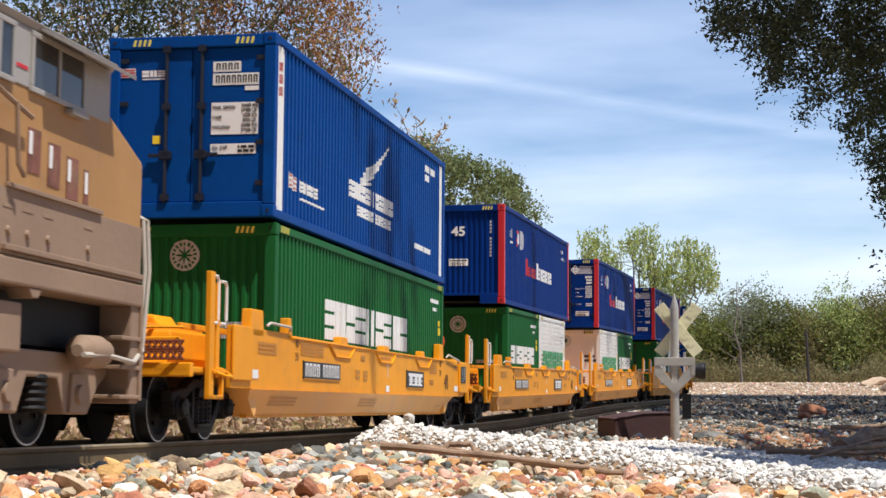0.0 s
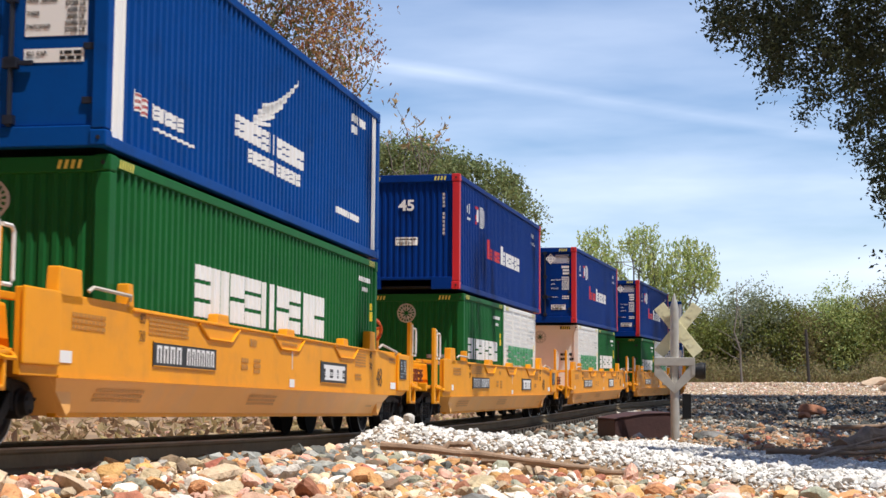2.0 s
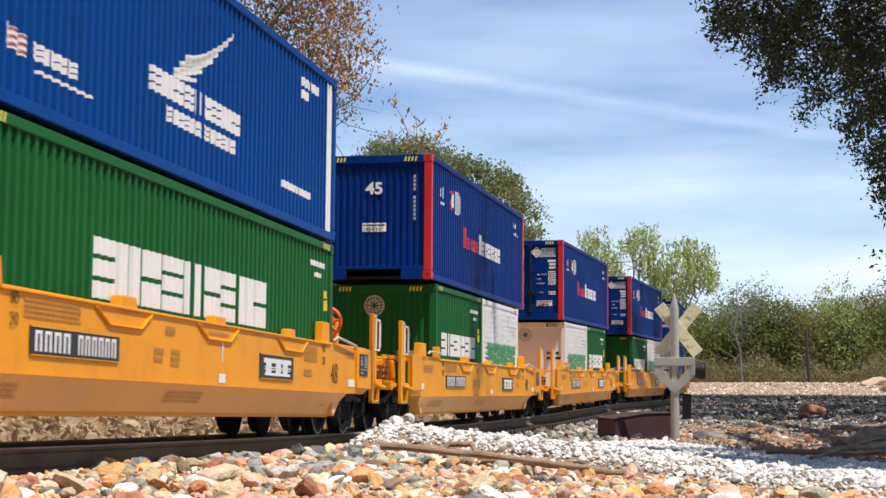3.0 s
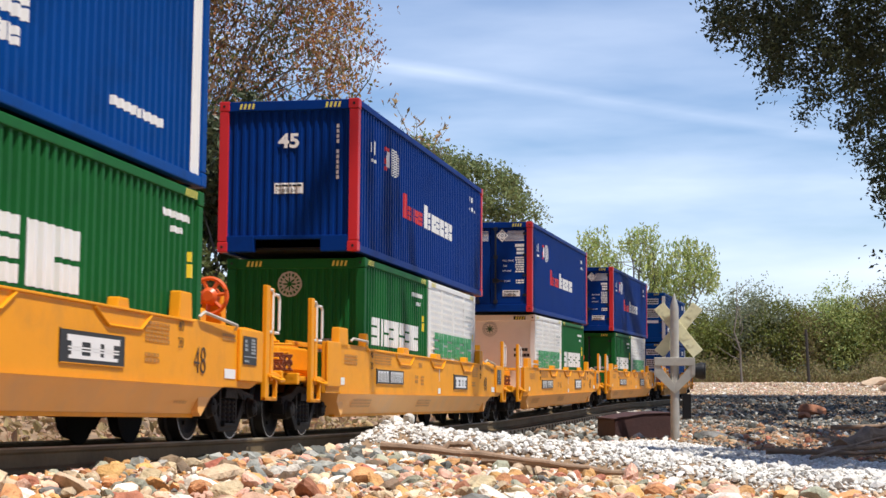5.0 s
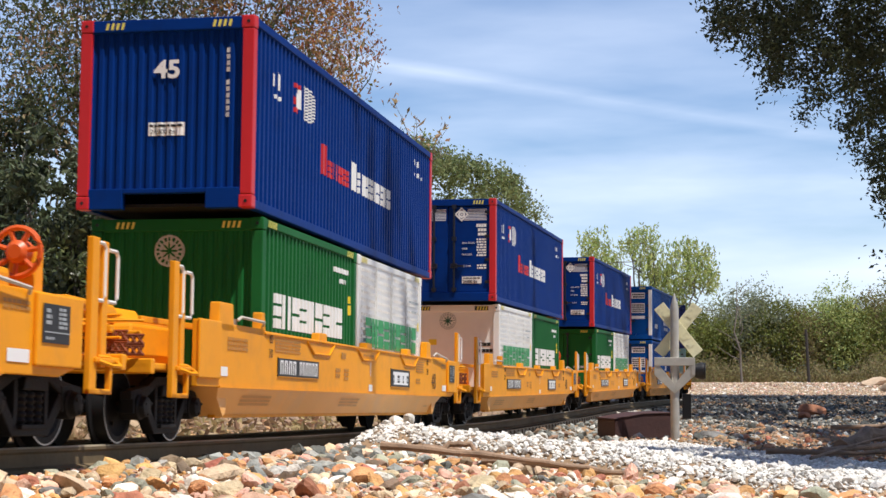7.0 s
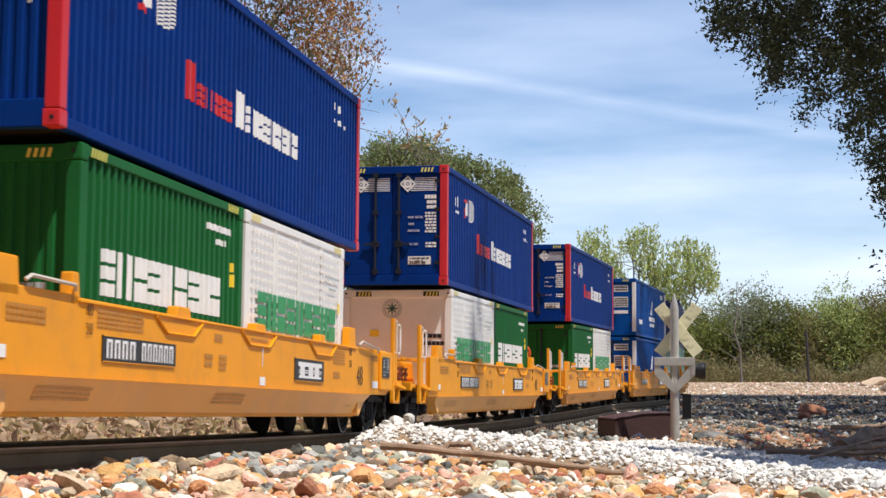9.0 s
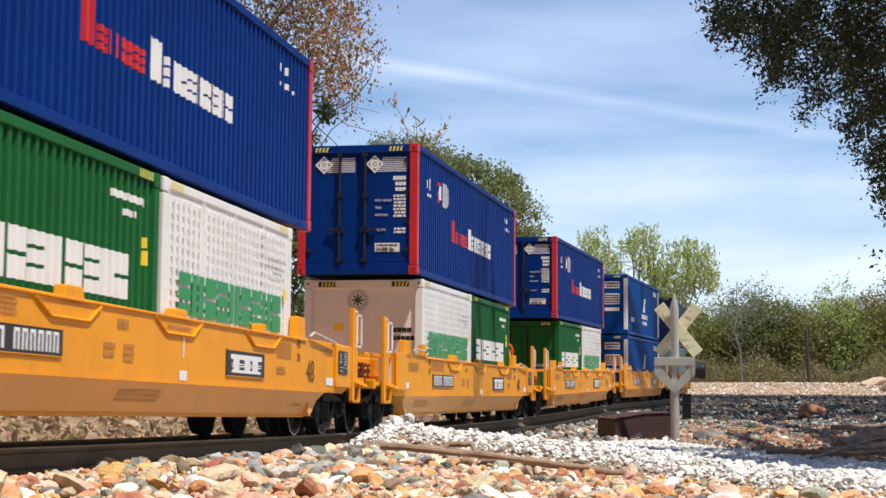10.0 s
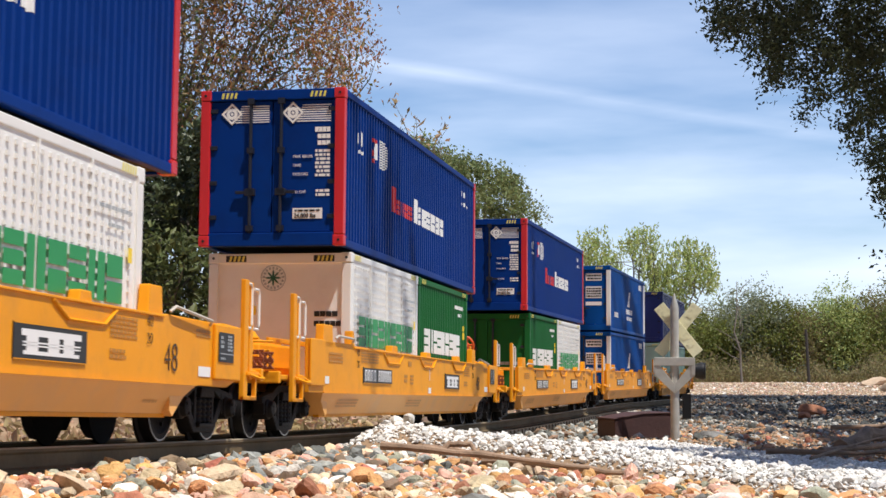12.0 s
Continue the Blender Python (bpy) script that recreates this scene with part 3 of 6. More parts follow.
def pacer_box(L, doors):
    rng = random.Random(8 if doors else 9)
    globe = []
    for k in range(11):
        z = 0.0555 + 0.0016 * k
        r = math.sqrt(max(0.0095**2 - (z - 0.0635) ** 2, 1e-7))
        globe.append((-0.122, -0.122 + 0.004 + 2.2 * r, z, z + 0.0009))
    side = [
        ("globe", "decal", globe, "globe emblem of thin white lines"),
        ("globe_patch", "decal", [(-0.136, -0.124, 0.0590, 0.0660), (-0.134, -0.126, 0.0660, 0.0690)], "white globe patch"),
        ("globe_accent", "red", [(-0.139, -0.130, 0.0565, 0.0590), (-0.137, -0.128, 0.0688, 0.0712), (-0.141, -0.136, 0.0605, 0.0640)], "red globe accent"),
        ("lettering", "red", [(-0.085, -0.076, 0.0330, 0.0490)] + word(-0.074, -0.026, 0.0330, 0.0420, 4, rng), "red lettering drawn as bars"),
        ("lettering", "decal", [(-0.022, -0.010, 0.0330, 0.0490)] + word(-0.006, 0.079, 0.0330, 0.0450, 9, rng), "white lettering drawn as bars"),
        ("lettering", "decal", [(-0.176, -0.172, 0.062, 0.068), (-0.168, -0.163, 0.062, 0.070), (-0.173, -0.169, 0.057, 0.059), (-0.166, -0.162, 0.057, 0.059)], "small white size marks"),
        ("lettering", "decal", [(0.150, 0.155, 0.072, 0.076), (0.160, 0.164, 0.072, 0.076), (0.150, 0.154, 0.065, 0.067), (0.160, 0.168, 0.065, 0.068), (0.172, 0.176, 0.065, 0.067)], "small white code marks"),
    ]
    if doors:
        end = [("lettering", "decal", word(-0.0335, -0.0245, 0.0640, 0.0668, 4, rng, False) + word(-0.0335, -0.026, 0.0603, 0.0628, 3, rng, False) + word(-0.0335, -0.026, 0.0566, 0.0591, 3, rng, False), "white code bars"),
               ("fine_print", "decal", fine_print(-0.0335, -0.025, 0.0385, 0.0545, 7, rng) + fine_print(-0.0335, -0.0255, 0.0275, 0.0320, 2, rng), "white fine print"),
               ("rating_plate", "decal", [(-0.0295, -0.0123, 0.0152, 0.0212)], "white rating plate"),
               ("fine_print", "black", fine_print(-0.028, -0.0135, 0.0190, 0.0206, 1, rng), "dark fine print", 0.0004)]
        for cy in (0.024, -0.0118):
            end.append(("swoosh", "decal", [(cy - 0.022, cy - 0.002 - 0.0005 * k, 0.0700 + 0.0013 * k, 0.0706 + 0.0013 * k) for k in range(8)], "tapering thin pale lines"))
            dia = drawn(lambda y, z: 0.0046 < abs(y - cy) + abs(z - 0.0752) < 0.0064 or abs(y - cy) + abs(z - 0.0752) < 0.0012, cy - 0.0065, cy + 0.0065, 0.0687, 0.0817, 30, 30)
            end.append(("diamond_core", "navy", drawn(lambda y, z: abs(y - cy) + abs(z - 0.0752) < 0.0064, cy - 0.0065, cy + 0.0065, 0.0687, 0.0817, 30, 30), "dark diamond ground", 0.0004))
            end.append(("diamond_mark", "decal", dia + drawn(lambda y, z: 0.0014 < math.hypot(y - cy, z - 0.0752) < 0.0032, cy - 0.0033, cy + 0.0033, 0.0719, 0.0785, 24, 24), "white diamond mark with ring", 0.0005))
    else:
        end = [("rating_plate", "decal", [(-0.0088, 0.0085, 0.0340, 0.0402)], "white rating plate"),
               ("fine_print", "black", fine_print(-0.0078, 0.0078, 0.0378, 0.0396, 1, rng), "dark fine print", 0.0004),
               ("code_strip", "decal", [(-0.0302, -0.0284, 0.0420 + 0.0030 * k, 0.0442 + 0.0030 * k) for k in range(11) if k != 6], "white upright code bars")]
    c = container("deep blue corrugated container with red corner posts" + (", doors closed" if doors else ", closed end"), L, "pacblue", "red", doors, not doors, False, side, end)
    xe = -L / 2 + 0.0018
    if doors:
        text_part("rating", "24,000 lbs", 0.0034, M["black"], c, Matrix.Translation((xe - 0.00042, -0.0132, 0.0158)) @ END, "", 0.9, bold=0.00008)
        for words, z in (("MAX. GROSS", 0.0495), ("TARE", 0.0445), ("PAYLOAD", 0.0395), ("CU. CAP.", 0.0295)):
            text_part("plate_text", words, 0.0023, M["decal"], c, Matrix.Translation((xe - 0.00042, -0.0122, z)) @ END, "", 0.86)
    else:
        text_part("size_mark", "45", 0.0115, M["decal"], c, Matrix.Translation((xe - 0.00042, 0.0062, 0.0610)) @ END, "white size numerals", 1.1, bold=0.00035)
        text_part("rating", "24,000 lbs", 0.0030, M["black"], c, Matrix.Translation((xe - 0.00042, 0.0075, 0.0348)) @ END)
    return c


def green_box(L, letters, u0, u1, z0, z1, n, end_style="badge"):
    rng = random.Random(n)
    side = [("lettering", "decal", word(u0, u1, z0, z1, letters, rng), "big white lettering drawn as bars"),
            ("lettering", "decal", word(L / 2 - 0.045, L / 2 - 0.012, 0.0745, 0.0772, 7, rng, False) + word(L / 2 - 0.034, L / 2 - 0.020, 0.0690, 0.0714, 3, rng, False), "small white code bars"),
            ("warning_label", "sign", [(L / 2 - 0.015, L / 2 - 0.011, 0.0590, 0.0630), (L / 2 - 0.016, L / 2 - 0.010, 0.0525, 0.0580)], "small yellow warning labels")]
    end = [("lettering", "greydecal", word(-0.030, -0.012, 0.0385, 0.0415, 4, rng, False) + word(-0.034, -0.012, 0.0335, 0.0362, 8, rng, False), "grey code bars")]
    if end_style == "badge":
        end += [("badge_disc", "paledecal", disc_quads(0.004, 0.0735, 0.0075, 44), "pale round badge"),
                ("badge_star", "green", badge_star(0.004, 0.0735, 0.0042), "green star of the badge", 0.0004),
                ("badge_ring", "green", badge_ticks(0.004, 0.0735, 0.0047, 0.0064), "dark strokes round the badge", 0.0004)]
    doors = end_style != "badge"
    return container("green corrugated container with white block lettering" + ("" if not doors else ", doors closed"), L, "green", None, doors, False, False, side, end)


def white_box(L, n):
    rng = random.Random(n)
    side = [("lettering", "greendecal", word(-L / 2 + 0.018, L / 2 - 0.018, 0.0365, 0.0535, 9, rng), "green block lettering drawn as bars"),
            ("fine_print", "greydecal", fine_print(L / 2 - 0.042, L / 2 - 0.012, 0.0690, 0.0712, 1, rng) + fine_print(L / 2 - 0.034, L / 2 - 0.018, 0.0630, 0.0650, 1, rng), "small grey code bars"),
            ("warning_label", "sign", [(L / 2 - 0.015, L / 2 - 0.011, 0.0520, 0.0575)], "small yellow label")]
    end = [("badge_disc", "greydecal", disc_quads(0.004, 0.0745, 0.0074, 44, 0.0069) + badge_ticks(0.004, 0.0745, 0.0050, 0.0064), "grey ring badge"), ("badge_star", "darkgreen", badge_star(0.004, 0.0745, 0.0046), "green star badge", 0.0004),
           ("fine_print", "black", word(-0.034, -0.020, 0.0525, 0.0555, 4, rng, False) + word(-0.036, -0.020, 0.0470, 0.0500, 5, rng, False), "dark code bars"),
           ("warning_label", "sign", [(0.014, 0.021, 0.0535, 0.0585)], "small yellow label")]
    return container("white riveted container with green block lettering", L, "white", None, False, False, True, side, end)


def plain_box(label, L, paint, post, marks=True):
    rng = random.Random(4)
    tri = []
    for k in range(8):
        tri.append((-0.012 + 0.0030 * k, 0.012 + 0.001 * k, 0.040 + 0.0028 * k, 0.0426 + 0.0028 * k))
    side = [("edge_stripe", "decal", [(-L / 2 + 0.0058, -L / 2 + 0.012, 0.0045, 0.084)], "white edge stripe"), ("edge_stripe", "decal", [(L / 2 - 0.014, L / 2 - 0.0058, 0.0045, 0.084)], "white edge stripe"),
            ("sail_emblem", "decal", tri, "white sail emblem"), ("lettering", "decal", word(-0.030, 0.045, 0.029, 0.036, 7, rng) + word(-0.02, 0.04, 0.020, 0.025, 7, rng), "white lettering drawn as bars"),
            ("lettering", "decal", word(0.13, 0.17, 0.072, 0.080, 4, rng, False) + word(-0.16, -0.12, 0.020, 0.027, 4, rng), "white marks")] if marks else []
    end = [("data_plate", "decal", [(-0.030, -0.008, 0.068, 0.078), (-0.030, -0.008, 0.044, 0.060), (-0.030, -0.008, 0.034, 0.039)], "white data plates"),
           ("fine_print", "black", fine_print(-0.029, -0.009, 0.045, 0.059, 4, rng) + fine_print(-0.029, -0.009, 0.069, 0.077, 2, rng), "dark fine print", 0.0004)] if marks else []
    return container(label, L, paint, post, True, False, False, side, end)


# ---- well cars ----
def wheel_set(parent, x):
    g = Geo()
    prof = [(0.0, 0.003), (0.0008, 0.0045), (0.0006, 0.0100), (-0.0004, 0.0112), (-0.0004, 0.0134), (-0.0004, 0.0140), (0.0042, 0.0145), (0.0046, 0.0165), (0.0058, 0.0165), (0.0058, 0.0030)]
    for sgn in (-1, 1):
        pr = [(sgn * (0.0270 - a), r) for a, r in prof]
        n0 = len(g.f)
        g.lathe(pr, "y", (0, 0, 0), 30)
        for k in range(n0, len(g.f)):
            ring = (k - n0) // 30
            if ring == 4:
                g.m[k] = 1
        for q in range(4):
            t = q * math.pi / 2 + 0.3
            g.lathe([(sgn * 0.0266, 0.0009), (sgn * 0.0275, 0.0009)], "y", (0.0075 * math.cos(t), 0, 0.0075 * math.sin(t)), 8)
    g.lathe([(-0.0285, 0.0022), (0.0285, 0.0022)], "y", (0, 0, 0), 12)
    return part("wheelset", g, [M["iron"], M["steel"]], parent, "black wheels with bright worn rims", smooth=True, at=pose(x, 0, 0.0145))


def truck(parent, x):
    t = part("truck", Geo().box(-0.006, 0.006, -0.026, 0.026, 0.012, 0.021), M["iron"], parent, "black cast truck with two wheelsets", 0.001, at=pose(x, 0, 0))
    for y in (-0.0335, 0.0335):
        o = math.copysign(1, y)
        lo, hi = y - 0.0024, y + 0.0024
        g = Geo().prism([(-0.037, 0.0205), (-0.020, 0.0226), (-0.011, 0.0262), (0.011, 0.0262), (0.020, 0.0226), (0.037, 0.0205), (0.037, 0.0172), (0.021, 0.0180), (0.011, 0.0222), (-0.011, 0.0222), (-0.021, 0.0180), (-0.037, 0.0172)], "y", lo, hi)
        part("side_frame", g, M["iron"], t, "arched upper bar of the side frame", 0.0005)
        g = Geo().prism([(-0.027, 0.0178), (-0.020, 0.0178), (-0.0105, 0.0076), (0.0105, 0.0076), (0.020, 0.0178), (0.027, 0.0178), (0.0125, 0.0040), (-0.0125, 0.0040)], "y", lo, hi)
        part("side_frame", g, M["iron"], t, "lower bow of the side frame", 0.0005)
        for xx in (-0.0108, 0.0108):
            part("column", Geo().box(xx - 0.0013, xx + 0.0013, lo, hi, 0.0078, 0.0222), M["iron"], t, "", 0.0003)
        part("spring_plank", Geo().box(-0.0094, 0.0094, y - 0.0040, y + 0.0040, 0.0062, 0.0078), M["iron"], t, "", 0.0003)
        part("bolster_end", Geo().prism([(-0.0090, 0.0186), (0.0090, 0.0186), (0.0075, 0.0228), (-0.0075, 0.0228)], "y", min(y - 0.010 * o, y + 0.0040 * o), max(y - 0.010 * o, y + 0.0040 * o)), M["iron"], t, "", 0.0005)
        for xx in (-0.0058, 0.0, 0.0058):
            g = Geo()
            for k in range(5):
                g.lathe([(0.0078 + 0.0021 * k, 0.0019), (0.0088 + 0.0021 * k, 0.0026), (0.0099 + 0.0021 * k, 0.0019)], "z", (xx, y + 0.0008 * o, 0), 10)
            part("spring", g, M["iron"], t, smooth=True)
        for xx in (-0.0285, 0.0285):
            g = Geo().lathe([(y - 0.004 * o, 0.0050), (y + 0.0030 * o, 0.0050), (y + 0.0036 * o, 0.0042), (y + 0.0056 * o, 0.0038), (y + 0.0062 * o, 0.0022)], "y", (xx, 0, 0.0145), 16)
            for k in range(3):
                a = 2 * math.pi * k / 3 + 0.5
                g.lathe([(y + 0.0054 * o, 0.0007), (y + 0.0065 * o, 0.0007)], "y", (xx + 0.0026 * math.cos(a), 0, 0.0145 + 0.0026 * math.sin(a)), 6)
            part("axle_box", g, M["iron"], t, smooth=True)
            part("pedestal_jaw", Geo().prism([(xx - 0.0066, 0.0120), (xx - 0.0050, 0.0120), (xx - 0.0050, 0.0186), (xx + 0.0050, 0.0186), (xx + 0.0050, 0.0120), (xx + 0.0066, 0.0120), (xx + 0.0072, 0.0206), (xx - 0.0072, 0.0206)], "y", lo - 0.0002, hi + 0.0002), M["iron"], t, "", 0.0003)
    for xx in (-0.0285, 0.0285):
        wheel_set(t, xx)
    return t


def small_marks(name, quads, mat, parent, y, label):
    g = Geo()
    for u0, u1, z0, z1 in quads:
        n = len(g.v)
        g.v += [(u0, y, z0), (u1, y, z0), (u1, y, z1), (u0, y, z1)]
        g.face((n, n + 1, n + 2, n + 3))
    return part(name, g, M[mat], parent, label)


def hoop(g, x, y, z0, z1, out, r, along="y"):
    """A square-cornered wire loop that stands out from a post."""
    o = 0.0016
    if along == "y":
        g.tube([(x, y, z0), (x, y + out - math.copysign(o, out), z0), (x, y + out, z0 + o), (x, y + out, z1 - o), (x, y + out - math.copysign(o, out), z1), (x, y, z1)], r, 8)
    else:
        g.tube([(x, y, z0), (x + out - math.copysign(o, out), y, z0), (x + out, y, z0 + o), (x + out, y, z1 - o), (x + out - math.copysign(o, out), y, z1), (x, y, z1)], r, 8)


BRAKE_X, BRAKE_Y, BRAKE_Z = 0.286, -0.019, 0.0655


def well_car(label):
    c = thing("well_car", label, "railway car", "cars of the train")
    rng = random.Random(21)
    for y in (-1, 1):
        Y = 0.047 * y
        # tall upper plate with stepped ends
        g = Geo()
        top = [(-0.289, 0.0228), (-0.289, 0.0497), (-0.199, 0.0497), (-0.197, 0.0490), (0.186, 0.0480), (0.190, 0.0490), (0.2755, 0.0488), (0.2755, 0.0262), (0.262, 0.0228)]
        g.prism(top, "y", min(Y, Y - 0.0024 * y), max(Y, Y - 0.0024 * y))
        wall = part("side_plate", g, M["yellow"], c, "yellow side plate with stencilled markings", 0.0004)
        # inward-slanting sill, its dusty paint paled for light bounced off the ground
        lo = [(-0.262, 0.0230), (-0.249, 0.0112), (0.2046, 0.0112), (0.2255, 0.0230)]
        g = Geo()
        n = 0
        for dy in (0.0, -0.0022):
            g.v += [(lo[0][0], Y + y * (dy - 0.0002), 0.0230), (lo[1][0], Y + y * (dy - 0.0062), 0.0112), (lo[2][0], Y + y * (dy - 0.0062), 0.0112), (lo[3][0], Y + y * (dy - 0.0002), 0.0230)]
        for q in ((0, 1, 2, 3), (7, 6, 5, 4), (0, 4, 5, 1), (1, 5, 6, 2), (2, 6, 7, 3), (3, 7, 4, 0)):
            g.face(q)
        part("side_sill", g, M["sill"], c, "dusty tan-yellow lower sill, paled by painted ground bounce")
        part("sill_lip", Geo().box(-0.2492, 0.2050, *sorted((Y - y * 0.0058, Y - y * 0.0090)), 0.0100, 0.0116), M["yellow"], c, "", 0.0003)
        part("sill_seam", Geo().box(-0.262, 0.224, *sorted((Y + y * 0.0005, Y - y * 0.001)), 0.0226, 0.0234), M["yellow"], c)
        part("top_rail", Geo().box(-0.199, 0.186, *sorted((Y + y * 0.0008, Y - y * 0.0030)), 0.0474, 0.0484), M["yellow"], c, "", 0.0003)
        # raised end panel
        part("end_panel", Geo().box(0.2425, 0.2752, *sorted((Y + y * 0.0016, Y)), 0.0258, 0.0484), M["yellow"], c, "raised yellow access panel", 0.0006)
        part("end_panel", Geo().box(-0.2895, -0.2625, *sorted((Y + y * 0.0012, Y)), 0.0262, 0.0500), M["yellow"], c, "", 0.0006)
        # gusset outlines
        for u in (-0.128, -0.024, 0.088):
            g = Geo()
            a, b = 0.0470, 0.0415
            for p, q in (((u, a), (u + 0.012, b)), ((u + 0.012, b), (u + 0.042, b)), ((u + 0.042, b), (u + 0.052, a))):
                g.tube([(p[0], Y + y * 0.0004, p[1]), (q[0], Y + y * 0.0004, q[1])], 0.0006, 6)
            part("gusset", g, M["yellow"], c)
        # guide tabs on the top edge
        for u, w, h in ((-0.2637, 0.0210, 0.0583), (-0.205, 0.008, 0.0572), (-0.1055, 0.0175, 0.0525), (-0.003, 0.0165, 0.0515), (0.108, 0.0125, 0.0520), (0.1700, 0.016, 0.0590)):
            g = Geo().prism([(u, 0.046), (u + w, 0.046), (u + w - 0.0018, h), (u + 0.0018, h)], "y", min(Y, Y - 0.0045 * y), max(Y, Y - 0.0045 * y))
            part("guide_tab", g, M["yellow"], c, "", 0.0006)
        if y < 0:
            s = Y - 0.0003
            # name plate and emblem plate
            part("name_plate", Geo().box(-0.1785, -0.1065, s - 0.0002, s + 0.0002, 0.0287, 0.0378), M["black"], c, "black plate with pale code bars")
            for k in range(10):
                u = -0.1760 + 0.00710 * k if k < 4 else -0.1430 + 0.00567 * (k - 4)
                small_marks("code_bar", code(u, u + (0.0072 if k < 4 else 0.0057), 0.0300, 0.0365, 1), "decal", c, s - 0.0004, "")
            edge = [(-0.1785, -0.1065, 0.0374, 0.0378), (-0.1785, -0.1065, 0.0287, 0.0290), (0.0605, 0.1150, 0.0381, 0.0385), (0.0605, 0.1150, 0.0272, 0.0275)]
            small_marks("plate_edge", edge, "yellow", c, s - 0.00035, "thin yellow edge of the plates")
            part("emblem_plate", Geo().box(0.0605, 0.1150, s - 0.0002, s + 0.0002, 0.0272, 0.0385), M["black"], c, "black plate with white emblem bars")
            q = [(0.0655, 0.1100, 0.0345, 0.0366), (0.0670, 0.1085, 0.0288, 0.0300)]
            q += [(0.0665, 0.1095, 0.0313 + 0.0010 * k, 0.0318 + 0.0010 * k) for k in range(2)]
            for a in (0.0690, 0.0845, 0.0960):
                q.append((a, a + 0.0085, 0.0300, 0.0345))
            small_marks("emblem", q, "decal", c, s - 0.0004, "white emblem bars")
            text_part("size_mark", "48", 0.0158, M["numeral"], c, Matrix.Translation((0.1870, s - 0.0001, 0.0275)) @ SIDE, "dark size numerals", 0.95, bold=-0.00025)
            for u, z in ((0.1690, 0.0432), (-0.193, 0.0435)):
                text_part("size_mark", "40", 0.0060, M["numeral"], c, Matrix.Translation((u, s - 0.0001, z)) @ SIDE, "", 1.0, bold=-0.00012)
                text_part("size_mark", "20", 0.0060, M["numeral"], c, Matrix.Translation((u, s - 0.0001, z - 0.0064)) @ SIDE, "", 1.0, bold=-0.00012)
            for blk in ((-0.183, -0.140, 0.0400, 0.0465, 4), (-0.252, -0.224, 0.0385, 0.0445, 3), (0.135, 0.160, 0.0375, 0.0455, 5), (0.222, 0.240, 0.0420, 0.0455, 2), (-0.072, -0.062, 0.0300, 0.0360, 2), (-0.054, -0.044, 0.0290, 0.0360, 3),
                        (-0.060, -0.050, 0.040, 0.045, 1), (-0.010, 0.016, 0.0433, 0.0452, 1), (0.135, 0.150, 0.030, 0.034, 2), (-0.285, -0.274, 0.0305, 0.0325, 1)):
                small_marks("fine_print", fine_print(*blk, rng), "ink", c, s, "faint dark stencil print")
            for blk in ((-0.225, -0.180, 0.0150, 0.0200, 3), (-0.052, -0.010, 0.0150, 0.0200, 3), (0.176, 0.190, 0.0152, 0.0168, 1)):
                g = Geo()
                for u0, u1, z0, z1 in fine_print(*blk, rng):
                    n = len(g.v)
                    for u, z in ((u0, z0), (u1, z0), (u1, z1), (u0, z1)):
                        g.v.append((u, Y + 0.0062 - (z - 0.0112) / 0.0118 * 0.0060 - 0.0004, z))
                    g.face((n, n + 1, n + 2, n + 3))
                part("fine_print", g, M["paleink"], c, "faint dusty stencil print")
            for q in ((-0.2620, -0.2515, 0.0275, 0.0314), (0.0035, 0.0120, 0.0240, 0.0278), (0.2255, 0.2400, 0.0265, 0.0305)):
                small_marks("reflector", [q], "decal", c, s, "white reflector square")
            small_marks("white_tick", [(0.0070, 0.0082, 0.0325, 0.0410)], "decal", c, s, "")
            s2 = Y - 0.0020
            small_marks("data_panel", [(0.2452, 0.2645, 0.0330, 0.0452)], "black", c, s2, "black consolidated data panel")
            small_marks("data_print", fine_print(0.256, 0.262, 0.0375, 0.0445, 5, rng) + fine_print(0.247, 0.251, 0.0385, 0.0440, 3, rng) + [(0.2460, 0.2640, 0.0362, 0.0366)] + fine_print(0.247, 0.253, 0.0338, 0.0352, 1, rng), "greydecal", c, s2 - 0.0002, "pale panel lines")
    # well floor and end bulkheads
    part("well_floor", Geo().box(-0.248, 0.204, -0.036, 0.036, 0.0105, 0.0125), M["sill"], c)
    g = Geo().prism([(-0.2620, 0.0228), (-0.2480, 0.0105), (-0.2450, 0.0125), (-0.2440, 0.0300), (-0.2620, 0.0300)], "y", -0.0444, 0.0444)
    part("slope_sheet", g, M["sill"], c, "slanting end plate of the well")
    g = Geo().prism([(0.2240, 0.0228), (0.2050, 0.0105), (0.2020, 0.0125), (0.2010, 0.0300), (0.2240, 0.0300)], "y", -0.0444, 0.0444)
    part("slope_sheet", g, M["sill"], c)
    for sgn, a, b in ((-1, -0.334, -0.246), (1, 0.222, 0.320)):
        deck = part("end_platform", Geo().box(a, b, -0.0440, 0.0440, 0.0285, 0.0310), M["yellow"], c, "yellow end platform", 0.0006)
        # cross beams and lattice tread
        e = a if sgn < 0 else b
        part("end_sill", Geo().box(min(e, e - sgn * 0.004), max(e, e - sgn * 0.004), -0.045, 0.045, 0.0268, 0.0325), M["yellow"], c, "", 0.0006)
        part("end_beam", Geo().box(min(e, e - sgn * 0.003), max(e, e - sgn * 0.003), -0.040, 0.040, 0.0400, 0.0428), M["yellow"], c, "", 0.0006)
